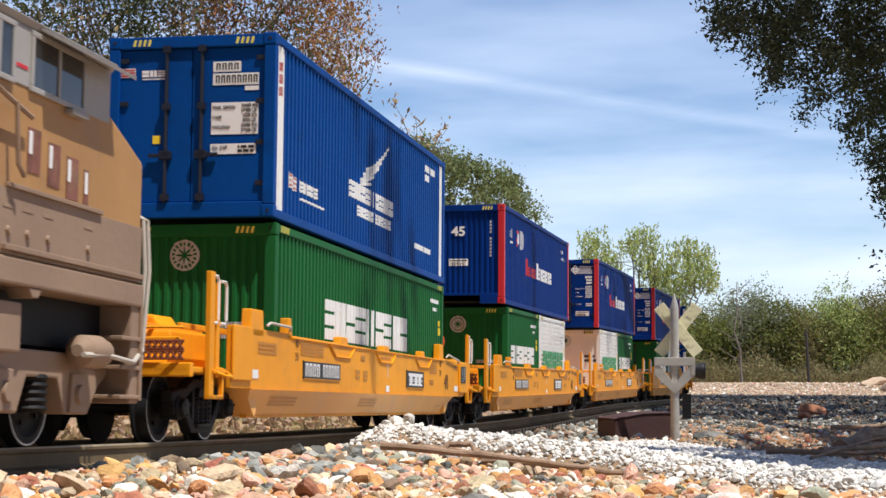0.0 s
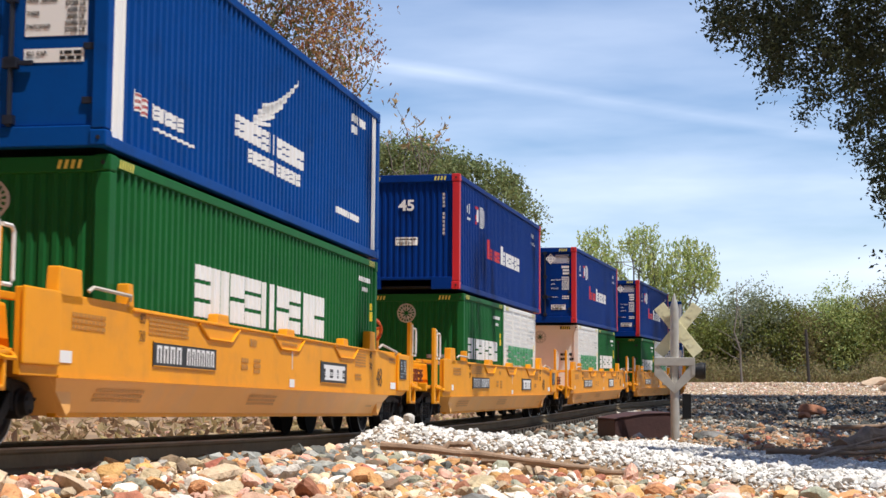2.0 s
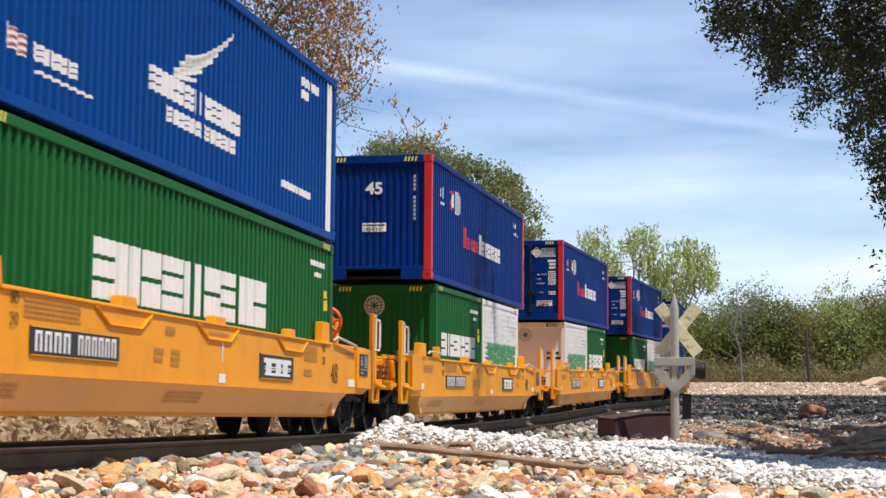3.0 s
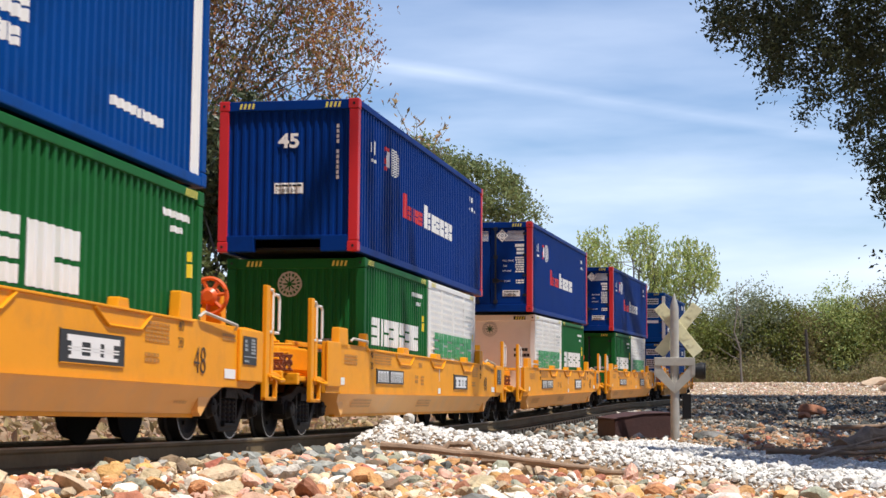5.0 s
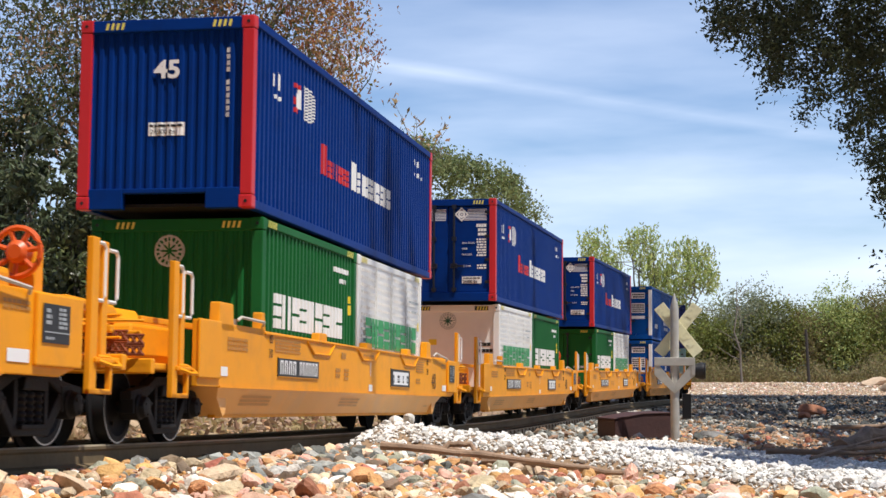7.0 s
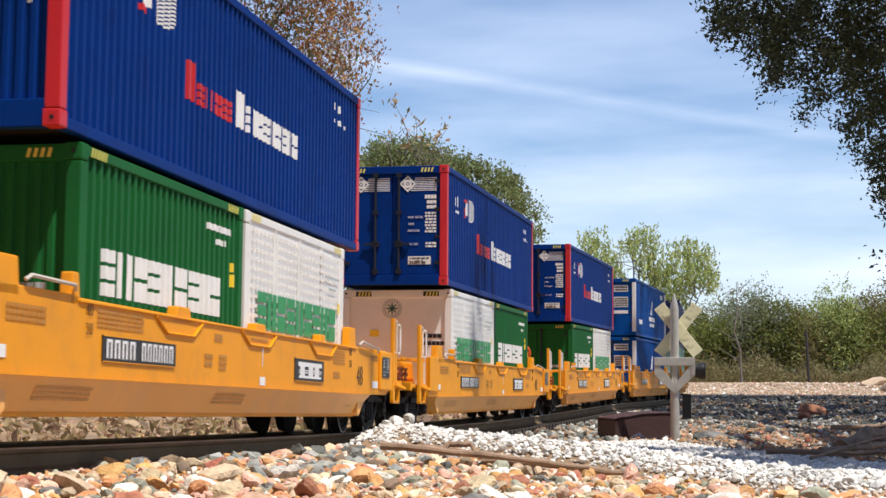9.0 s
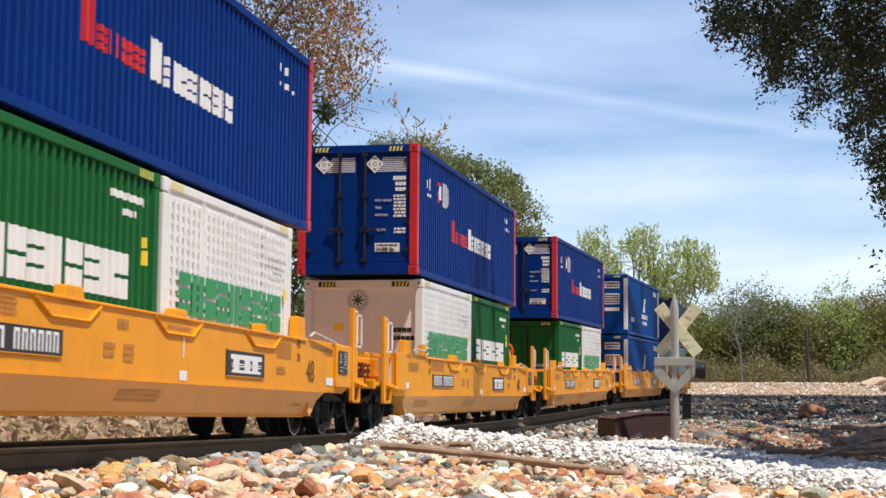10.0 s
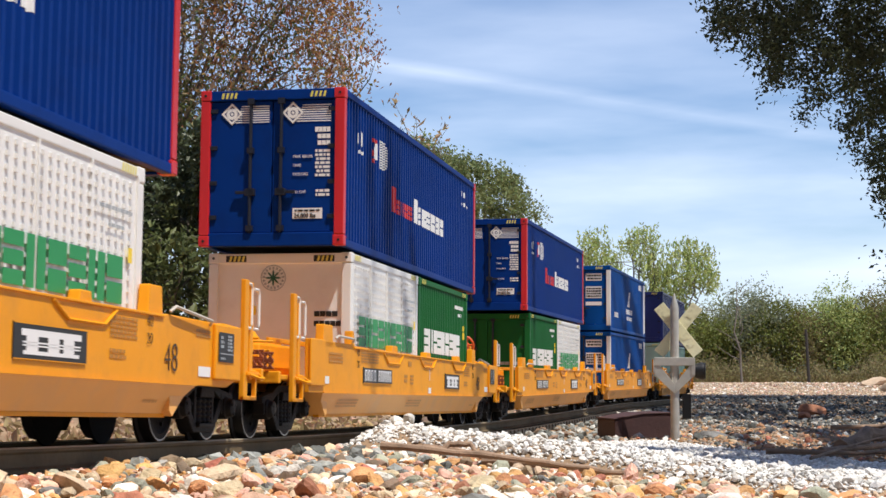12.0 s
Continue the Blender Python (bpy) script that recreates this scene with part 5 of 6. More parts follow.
    rock("tan broken rock on the far ground", 2.95, 11.2, 0.12, 9, single[5], 0.7)


# ---- dry sticks and litter ----
M["bark"] = material("dry_brown_bark", (0.27, 0.18, 0.12), 0.85, vary=0.4, scale=90, bump=0.6, bump_scale=260)
M["greybark"] = material("grey_brown_bark", (0.16, 0.135, 0.11), 0.9, vary=0.35, scale=12, bump=0.6, bump_scale=40)


def stick(label, pts, r):
    g = Geo()
    rng = random.Random(len(pts) + int(1000 * r))
    path = []
    for (x0, y0, l0), (x1, y1, l1) in zip(pts, pts[1:]):
        for k in range(5):
            f = k / 5
            x, y = x0 + (x1 - x0) * f, y0 + (y1 - y0) * f
            path.append((x + rng.uniform(-r, r) * 0.4, y, float(ground_z(np.array([x]), np.array([y]))[0]) + l0 + (l1 - l0) * f + rng.uniform(0, r) * 0.5))
    g.tube(path, [r * (1 - 0.55 * i / len(path)) * rng.uniform(0.85, 1.15) for i in range(len(path))], 8)
    ob = new("stick", mesh_of("stick", g, [M["bark"]], smooth=True))
    return tagged(ob, label, "stick")


def build_sticks():
    stick("dry brown stick lying on the gravel", [(-0.01, 0.875, 0.006), (0.03, 0.865, 0.006), (0.085, 0.845, 0.004)], 0.0022)
    stick("thin broken branch lying on the stones", [(-0.03, 0.80, 0.008), (0.03, 0.79, 0.008), (0.08, 0.775, 0.006)], 0.0020)
    stick("thick weathered branch on the rubble", [(0.28, 1.22, 0.006), (0.33, 1.26, 0.008), (0.42, 1.36, 0.016)], 0.0030)
    stick("thin dry branch on the rubble", [(0.24, 1.22, 0.006), (0.30, 1.20, 0.006), (0.38, 1.18, 0.010)], 0.0022)
    stick("dry branch lying on the far rubble", [(0.45, 1.9, 0.008), (0.60, 1.95, 0.010), (0.75, 1.9, 0.010)], 0.0025)
    stick("dark rotten root lying on the rubble", [(0.315, 1.30, 0.004), (0.345, 1.33, 0.014), (0.40, 1.40, 0.020)], 0.0075)
    stick("pale bent twig on the rubble", [(0.26, 1.16, 0.004), (0.30, 1.22, 0.010), (0.36, 1.30, 0.018)], 0.0012)
    stick("short weathered stick half buried in gravel", [(0.02, 0.835, 0.003), (0.055, 0.83, 0.005), (0.10, 0.815, 0.003)], 0.0028)
    stick("curved piece of bark on the gravel", [(-0.005, 0.84, 0.002), (0.004, 0.845, 0.010), (0.014, 0.845, 0.011), (0.022, 0.84, 0.003)], 0.0020)


build_stones()
build_sticks()


# ---- crossing signal ----
def crossing_signal():
    bx, by = 0.236, 1.665
    z0 = float(ground_z(np.array([bx]), np.array([by]))[0]) - 0.004
    c = thing("crossing_signal", "small grey metal crossing signal with crossbuck and black lamp", "railway signal", m=Matrix.Translation((bx, by, 0)) @ Matrix.Rotation(radians(-8), 4, "Z"))
    part("mast", Geo().lathe([(z0, 0.0046), (0.105, 0.0044), (0.108, 0.0042), (0.1215, 0.0006)], "z", (0, 0, 0), 20), M["mast"], c, "brushed grey pole with pointed cap", smooth=True)
    for sgn in (-1, 1):
        g = Geo().box(-0.0062, 0.0062, 0.0062, 0.0080, -0.0315, 0.0315)
        part("crossbuck_board", g, M["cross"], c, "aged cream crossbuck board", 0.0005, at=Matrix.Translation((0.0040, 0.0002 if sgn < 0 else 0.0022, 0.0845)) @ Matrix.Rotation(sgn * radians(39), 4, "Y"))
        q = Geo()
        for k in (-2, -1, 1, 2):
            q.box(-0.0028, 0.0028, 0.0058, 0.0061, k * 0.0095 - 0.0026, k * 0.0095 + 0.0026)
        part("letter_relief", q, M["cross"], c, "", at=Matrix.Translation((0.0040, 0.0002 if sgn < 0 else 0.0022, 0.0845)) @ Matrix.Rotation(sgn * radians(39), 4, "Y"))
    part("bracket_beam", Geo().box(-0.0205, 0.0205, -0.0070, 0.0070, 0.0478, 0.0562), M["mast"], c, "", 0.0007)
    for sgn in (-1, 1):
        g = Geo().prism([(sgn * 0.0205, 0.0480), (sgn * 0.0150, 0.0480), (0.0, 0.0290), (0.0, 0.0190), (sgn * 0.0205, 0.0385)], "y", -0.0060, 0.0060)
        part("bracket_arm", g, M["mast"], c, "", 0.0005)
    part("bracket_side", Geo().box(0.0165, 0.0205, -0.0068, 0.0068, 0.0385, 0.0480), M["mast"], c, "", 0.0005)
    lamp = part("lamp", Geo().lathe([(0.0, 0.0070), (0.006, 0.0088), (0.0085, 0.0088), (0.009, 0.0080), (0.0100, 0.0085), (0.0105, 0.0078)], "x", (0.0205, 0, 0.0425), 24), M["black"], c, "black hooded lamp", smooth=True)
    part("relay_box", Geo().box(0.0075, 0.0165, 0.004, 0.012, -0.0060, 0.0195), M["black"], c, "small black box on the pole", 0.0008)
    b = thing("brick_block", "dark maroon sloped block at the foot of the signal", "block", m=Matrix.Translation((0.203, 1.74, 0)) @ Matrix.Rotation(radians(12), 4, "Z"))
    zb = float(ground_z(np.array([0.2]), np.array([1.76]))[0]) - 0.004
    g = Geo().prism([(-0.031, zb), (0.031, zb), (0.031, -0.0015), (0.0, -0.0025), (-0.031, -0.0080)], "y", -0.030, 0.030)
    part("body", g, M["maroon"], b, "", 0.0015)
    part("top_edge", Geo().prism([(-0.032, -0.0080), (0.0, -0.0024), (0.032, -0.0014), (0.032, 0.0000), (0.0, -0.0010), (-0.032, -0.0066)], "y", -0.031, 0.031), M["maroon"], b, "", 0.0006)


crossing_signal()


# ---- plants ----
def leaf_mat(name, color, rough=0.55, rand=0.4, hue=0.03, glow=0.35):
    m = material(name, color, rough, vary=0.15, scale=8, rand=rand, island=True, hue=hue, spec=0.3)
    nt = m.node_tree
    bs = nt.nodes["Principled BSDF"]
    tl = nt.nodes.new("ShaderNodeBsdfTranslucent")
    mx = nt.nodes.new("ShaderNodeMixShader")
    mx.inputs[0].default_value = glow
    col = bs.inputs["Base Color"].links[0].from_socket
    nt.links.new(col, tl.inputs["Color"])
    nt.links.new(bs.outputs[0], mx.inputs[1])
    nt.links.new(tl.outputs[0], mx.inputs[2])
    nt.links.new(mx.outputs[0], nt.nodes["Material Output"].inputs["Surface"])
    return m


M["leaf_rust"] = leaf_mat("dry_rust_leaf", (0.36, 0.175, 0.065), hue=0.03)
M["leaf_tan"] = leaf_mat("dry_tan_leaf", (0.34, 0.24, 0.13))
M["leaf_olive"] = leaf_mat("olive_leaf", (0.11, 0.13, 0.045))
M["leaf_dark"] = leaf_mat("dark_oak_leaf", (0.075, 0.092, 0.045), rough=0.4, glow=0.3)
M["leaf_green"] = leaf_mat("green_leaf", (0.17, 0.20, 0.075))
M["leaf_willow"] = leaf_mat("yellow_green_willow_leaf", (0.40, 0.45, 0.16), glow=0.5)
# distance haze is mixed into this leaf colour
M["leaf_hazy"] = leaf_mat("haze_greyed_green_leaf", (0.24, 0.255, 0.15), rand=0.25, glow=0.5)
M["leaf_shrub"] = leaf_mat("muted_green_leaf", (0.168, 0.184, 0.042), rand=0.45, glow=0.35)
M["leaf_brush"] = leaf_mat("brown_green_brush", (0.22, 0.185, 0.08), rand=0.3, glow=0.45)


def leaves(rng, centres, size, aspect=0.5, droop=0.0, fold=0.25):
    """Folded rhombic leaves about the centres: vertices and triangles."""
    n = len(centres)
    a = rng.normal(size=(n, 3))
    a[:, 2] -= droop * 2
    a /= np.linalg.norm(a, axis=1)[:, None]
    b = np.cross(a, rng.normal(size=(n, 3)))
    b /= np.linalg.norm(b, axis=1)[:, None] + 1e-9
    c = np.cross(a, b)
    s = size * np.exp(rng.normal(0, 0.28, n))[:, None]
    tip, base = centres + a * s * 0.5, centres - a * s * 0.5
    mid = centres - a * s * 0.05
    l = mid + b * s * aspect * 0.5 + c * s * fold * 0.4
    r = mid - b * s * aspect * 0.5 + c * s * fold * 0.4
    v = np.stack([base, l, tip, r], 1).reshape(-1, 3)
    i = np.arange(n)[:, None] * 4
    return v, np.concatenate([i + np.array([[0, 1, 2]]), i + np.array([[0, 2, 3]])])


def clumps(rng, centre, radii, count, per, spread, shell=0.55, lower=-1.0):
    """Leaf centres in clumps inside an ellipsoid."""
    d = rng.normal(size=(count * 3, 3))
    d /= np.linalg.norm(d, axis=1)[:, None]
    d = d[d[:, 2] > lower][:count]
    rad = (shell + (1 - shell) * rng.uniform(0, 1, len(d))) * (1 + 0.10 * rng.normal(size=len(d)))
    c = np.array(centre) + d * rad[:, None] * np.array(radii)
    p = c[:, None, :] + rng.normal(size=(len(c), per, 3)) * np.array(spread) * rng.uniform(0.5, 1.3, (len(c), 1, 1))
    return c, p.reshape(-1, 3)


def limb(g, a, b, r0, r1, rng, bend=0.12, n=6):
    a, b = Vector(a), Vector(b)
    L = (b - a).length
    off = Vector((rng.normal(0, 1), rng.normal(0, 1), rng.normal(0, 0.5))) * bend * L
    pts = []
    for k in range(n + 1):
        f = k / n
        pts.append(a.lerp(b, f) + off * math.sin(math.pi * f) + Vector(rng.normal(0, 0.015 * L, 3)) * (0 < k < n))
    g.tube(pts, [r0 + (r1 - r0) * k / n for k in range(n + 1)], 7)


def tree(name, label, base, fork, targets, trunk_r, leaf_sets, seed, bark="greybark", twigs=3, bend=0.12):
    """Trunk to the fork, limbs to the targets with side twigs, and a crown of leaves."""
    rng = np.random.default_rng(seed)
    t = thing(name, label, "tree")
    g = Geo()
    limb(g, base, fork, trunk_r, trunk_r * 0.7, rng, 0.06, 8)
    part("trunk", g, M[bark], t, smooth=True)
    for k, q in enumerate(targets):
        g = Geo()
        limb(g, Vector(fork) - Vector((0, 0, trunk_r)), q, trunk_r * 0.36, trunk_r * 0.06, rng, bend, 7)
        for _ in range(twigs):
            f = rng.uniform(0.4, 0.9)
            p = Vector(fork).lerp(Vector(q), f)
            d = (Vector(q) - Vector(fork)).length * 0.35
            limb(g, p, p + Vector(rng.normal(0, 0.6, 3)) * d, trunk_r * 0.14, trunk_r * 0.03, rng, 0.15, 4)
        part("branch", g, M[bark], t, smooth=True)
    vs, fs, ms, mats, n = [], [], [], [], 0
    for pts, size, mat, aspect, droop in leaf_sets:
        v, f = leaves(rng, pts, size, aspect, droop)
        fs.append(f + n)
        vs.append(v)
        ms.append(np.full(len(f), len(mats)))
        mats.append(M[mat])
        n += len(v)
    ob = new("crown", quick_mesh("crown", np.concatenate(vs), np.concatenate(fs), mats, np.concatenate(ms)))
    ob.parent = t
    return t


def at(px, py, d):
    """A place d metres ahead that lies right of and above the line of sight by these fractions of d."""
    return np.array([px * d, d, EYE.z + py * d])


def build_plants():
    rng = np.random.default_rng(77)
    # young oak with dry rust leaves behind the track
    tg, sets = [], []
    pr, pt, po = [], [], []
    for k in range(1350):
        u = rng.uniform(0, 1)
        px = -0.275 + 0.218 * u
        lo = (0.15 if px > -0.125 else 0.105) + 0.04 * abs(math.sin(9 * u))
        py = rng.uniform(lo, 0.42)
        if px > -0.085:
            py = max(py, 0.17 + 0.5 * (px + 0.085))
        d = rng.uniform(7.4, 8.8)
        c = at(px, py, d)
        if k % 50 == 0:
            tg.append(tuple(c))
        k_ = 66 if px > -0.16 else 62
        p = c + rng.normal(size=(k_, 3)) * np.array([0.075, 0.09, 0.085])
        (pr if px > -0.15 and rng.uniform() < 0.62 else (pt if rng.uniform() < (0.5 if px > -0.17 else 0.3) else po)).append(p)
    # hanging sprays on the free edge of the crown
    for px, py in ((-0.052, 0.215), (-0.047, 0.198), (-0.045, 0.205), (-0.062, 0.185), (-0.056, 0.165), (-0.072, 0.172), (-0.058, 0.228), (-0.066, 0.200), (-0.040, 0.204), (-0.080, 0.19), (-0.09, 0.16), (-0.075, 0.15)):
        pr.append(at(px, py, 8.0) + rng.normal(size=(30, 3)) * np.array([0.028, 0.05, 0.045]))
        tg.append(tuple(at(px, py, 8.0)))
    sets = [(np.concatenate(pr), 0.0225, "leaf_rust", 0.46, 0.6), (np.concatenate(pt), 0.023, "leaf_tan", 0.46, 0.5), (np.concatenate(po), 0.024, "leaf_olive", 0.45, 0.3)]
    base = (-1.55, 8.2, float(ground_z(np.array([-1.55]), np.array([8.2]))[0]) - 0.02)
    tree("oak_tree", "young oak with dry rust-brown leaves and thin grey limbs", base, (-1.5, 8.15, 0.85), tg, 0.025, sets, 6, twigs=2)
    # second stem with bare twigs, further left
    tg = [tuple(at(px, py, 8.6)) for px, py in ((-0.262, 0.25), (-0.245, 0.23), (-0.225, 0.24), (-0.238, 0.2), (-0.215, 0.19), (-0.20, 0.24), (-0.255, 0.19), (-0.19, 0.2), (-0.23, 0.28), (-0.21, 0.30))]
    p = np.concatenate([np.array(q) + rng.normal(size=(40, 3)) * np.array([0.10, 0.1, 0.12]) for q in tg])
    tree("sparse_tree", "thin tree with forking dark limbs and sparse olive leaves", (-1.72, 8.6, 0.12), (-1.80, 8.6, 1.05), tg, 0.030, [(p, 0.042, "leaf_olive", 0.45, 0.3)], 9)
    # dark evergreen bush along the track
    def bush(label, items, seed, leaf, mat, dens=520):
        r2 = np.random.default_rng(seed)
        t = thing("bush", label, "bush")
        P_, stems = [], Geo()
        for px, py, d, rx, rz in items:
            c = at(px, py, d)
            cc, p = clumps(r2, c, (rx * d, 0.35, rz * d), 26, dens // 26, (0.035, 0.05, 0.035), 0.35)
            P_.append(p)
            gz = float(ground_z(np.array([c[0]]), np.array([c[1]]))[0])
            limb(stems, (c[0], c[1], gz - 0.02), c, 0.018, 0.006, r2, 0.08, 5)
            for q in cc[::4]:
                limb(stems, c - np.array([0, 0, rz * d * 0.5]), q, 0.007, 0.002, r2, 0.1, 3)
        part("stem", stems, M["greybark"], t, smooth=True)
        v, f = leaves(r2, np.concatenate(P_), leaf, 0.5, 0.1)
        ob = new("foliage", quick_mesh("foliage", v, f, [M[mat]]))
        ob.parent = t
    bush("dense dark evergreen bush behind the track", [(px, 0.098 + 0.02 * math.sin(40 * px), 7.2 + 0.5 * math.cos(70 * px), 0.03, 0.062) for px in np.linspace(-0.28, -0.075, 16)], 3, 0.034, "leaf_dark", 2600)
    bush("dusty olive bush behind the track", [(px, 0.05 + 0.02 * math.sin(30 * px), 6.6, 0.03, 0.05) for px in np.linspace(-0.27, -0.06, 9)], 4, 0.030, "leaf_olive", 1000)
    # mid green tree behind the cars
    D = 14.0
    P_ = []
    tg = []
    for k in range(110):
        px = rng.uniform(-0.055, 0.058)
        top = np.interp(px, (-0.055, -0.04, -0.02, 0.0, 0.02, 0.035, 0.05, 0.058), (0.140, 0.148, 0.150, 0.143, 0.136, 0.130, 0.118, 0.108))
        py = top - abs(rng.normal(0, 0.022)) - 0.002
        if px > 0.03:
            py = max(py, 0.088)
        c = at(px, py, D + rng.normal(0, 0.4))
        P_.append(c + rng.normal(size=(190, 3)) * np.array([0.055, 0.12, 0.045]))
        if k % 10 == 0:
            tg.append(tuple(c))
    tree("green_tree", "round leafy green tree behind the train", (0.0, D, 0.05), (0.0, D, 0.9), tg, 0.09, [(np.concatenate(P_), 0.033, "leaf_green", 0.5, 0.1)], 12, twigs=1)
    tg, P_ = [], []
    for px, py in ((-0.030, 0.170), (-0.026, 0.160), (-0.014, 0.150), (0.002, 0.155), (-0.006, 0.146), (-0.018, 0.158), (-0.034, 0.152), (-0.022, 0.146), (-0.001, 0.148)):
        tg.append(tuple(at(px, py, 10.0)))
        P_.append(at(px, py, 10.0) + rng.normal(size=(9, 3)) * np.array([0.022, 0.03, 0.035]))
    tree("dry_sapling", "thin sapling with a few dry tan leaves", (-0.2, 10.0, 0.05), (-0.16, 10.0, 1.15), tg, 0.016, [(np.concatenate(P_), 0.045, "leaf_tan", 0.4, 0.5)], 14)
    # overhanging live oak: the part before the sky, the crown above, one limb over the track
    r3 = np.random.default_rng(31)
    edge = ((1255, 40), (1270, 75), (1285, 100), (1320, 116), (1350, 105), (1368, 160), (1405, 190), (1435, 200), (1470, 185), (1490, 205), (1510, 250), (1535, 285), (1552, 310), (1568, 375), (1640, 470), (1750, 520))
    seen = []
    while len(seen) < 1350:
        x, y = r3.uniform(1258, 1740), r3.uniform(-330, 500)
        lim = np.interp(x, *zip(*edge)) - 14
        depth = lim - y + 10 * r3.normal()
        if depth < 0 or r3.uniform() > 0.35 + depth / 90:
            continue
        d = r3.uniform(5.4, 6.8)
        seen.append(at((x - 784) / F_PX, (674 - y) / F_PX, d))
    seen = np.array(seen)
    p = (seen[:, None, :] + r3.normal(size=(len(seen), 64, 3)) * np.array([0.026, 0.05, 0.024])).reshape(-1, 3)
    n = 1500
    cy = r3.uniform(2.3, 6.3, n)
    c2 = np.stack([r3.uniform(0.75, 3.3, n), cy, np.maximum(0.262 * cy + 0.12, 1.25) + r3.uniform(0, 0.6, n)], 1)
    p2 = (c2[:, None, :] + r3.normal(size=(n, 40, 3)) * 0.075).reshape(-1, 3)
    foot = np.stack([r3.uniform(0.12, 0.36, 90), r3.uniform(0.96, 1.40, 90), np.full(90, -0.02)], 1)
    c3 = [foot + np.array(SUN_TO) * r3.uniform(1.25, 1.6, (90, 1))]
    # sprays of a limb that reaches over the line and dapples the cars
    for _ in range(7):
        along, up = r3.uniform(-0.22, 1.5), r3.uniform(1.15, 1.5)
        foot = on_line(along) + Vector((0.045, 0, 0.16 + r3.normal(0, 0.05)))
        c3.append(np.array([tuple(foot + SUN_TO * up)]))
    for _ in range(3):
        foot = on_line(r3.uniform(-0.12, 0.10)) + Vector((0.045, 0, 0.165 + r3.normal(0, 0.02)))
        c3.append(np.array([tuple(foot + SUN_TO * r3.uniform(1.15, 1.5))]))
    c3 = np.concatenate(c3)
    n3 = np.where(np.arange(len(c3)) < 90, 18, 9)
    p3 = (np.repeat(c3, n3, 0) + r3.normal(size=(n3.sum(), 3)) * np.array([0.024, 0.024, 0.05]))
    extra = [at(px, py, 6.0) + r3.normal(size=(7, 3)) * 0.016 for px, py in ((0.262, 0.078), (0.267, 0.074), (0.271, 0.080), (0.2, 0.172), (0.195, 0.178), (0.267, 0.115), (0.272, 0.105))]
    P_ = np.concatenate([p, *extra])
    tg = [tuple(q + np.array([0.35, 0, 0.30])) for q in seen[::130]] + [tuple(q) for q in c2[::25] if q[0] > 1.9] + [tuple(q) for q in c3[::6]]
    tree("live_oak", "large live oak with dense dark overhanging foliage", (3.1, 6.2, -0.03), (2.9, 6.1, 1.5), tg, 0.13, [(P_, 0.0175, "leaf_dark", 0.5, 0.1), (np.concatenate([p2, p3]), 0.036, "leaf_dark", 0.55, 0.1)], 32, twigs=0, bend=0.02)
    # unseen live oaks added behind the camera to cut skylight on the container ends
    for k in range(7):
        r6 = np.random.default_rng(200 + k)
        x0, y0, top = -5.6 + 1.8 * k, -2.5 - 0.3 * math.sin(2.1 * k), r6.uniform(4.6, 5.4)
        cc, p = clumps(r6, (x0, y0, top * 0.52), (1.5, 1.05, top * 0.48), 120, 40, (0.16, 0.16, 0.2), 0.35)
        tree("live_oak", "unseen dark live oak added to block skylight", (x0, y0, -0.05), (x0, y0, top * 0.4), [tuple(q) for q in cc[::14]], 0.12, [(p, 0.16, "leaf_dark", 0.6, 0.1)], 300 + k, twigs=1)
    # willows in the distance
    D = 60.0
    def willow(label, blobs, x0, fork, seed, mat="leaf_willow", dens=480):
        r4 = np.random.default_rng(seed)
        pts, tg = [], []
        for px, py, rx, ry in blobs:
            n = int(dens * (rx * ry) / 0.0002) + 20
            q = np.clip(r4.normal(size=(n, 3)), -1.8, 1.8) * np.array([rx * D * 0.55, 0.6, ry * D * 0.5])
            # hanging strands
            q2 = np.repeat(q[::4], 6, 0)
            q2[:, 2] -= np.tile(np.arange(6), len(q[::4])) * 0.09
            pts.append(at(px, py, D) + np.concatenate([q, q2 + r4.normal(0, 0.03, q2.shape)]))
            tg.append(tuple(at(px, py, D)))
        tree("willow_tree", label, (x0 * D, D, 0.0), tuple(at(x0, fork, D)), tg, 0.16, [(np.concatenate(pts), 0.15, mat, 0.35, 0.7)], seed)
    def b(list_):
        return [((x - 784) / F_PX, (674 - y) / F_PX, rx / F_PX, ry / F_PX) for x, y, rx, ry in list_]
    willow("tall pale green willow in the distance", b([(1050, 425, 26, 22), (1075, 450, 26, 26), (1040, 455, 20, 25), (1085, 490, 25, 30), (1060, 520, 30, 40)]), 0.097, 0.03, 51)
    willow("airy willow with a bare lower trunk in the distance", b([(1135, 412, 28, 16), (1115, 435, 18, 14), (1155, 435, 22, 18), (1135, 455, 16, 14), (1160, 480, 26, 26), (1150, 540, 34, 40)]), 0.122, 0.045, 52)
    willow("broad yellow-green willow in the distance", b([(1215, 435, 30, 18), (1240, 450, 26, 20), (1190, 465, 32, 22), (1235, 480, 30, 24), (1258, 490, 16, 26), (1205, 500, 26, 24), (1180, 530, 40, 50)]), 0.145, 0.03, 53)
    # band of trees on the horizon
    D = 72.0
    r5 = np.random.default_rng(60)
    tops = ((850, 600), (1000, 560), (1100, 560), (1230, 560), (1270, 545), (1300, 525), (1335, 500), (1365, 512), (1385, 545), (1420, 545), (1460, 530), (1480, 522), (1520, 530), (1560, 505), (1640, 500), (1760, 540), (1900, 520))
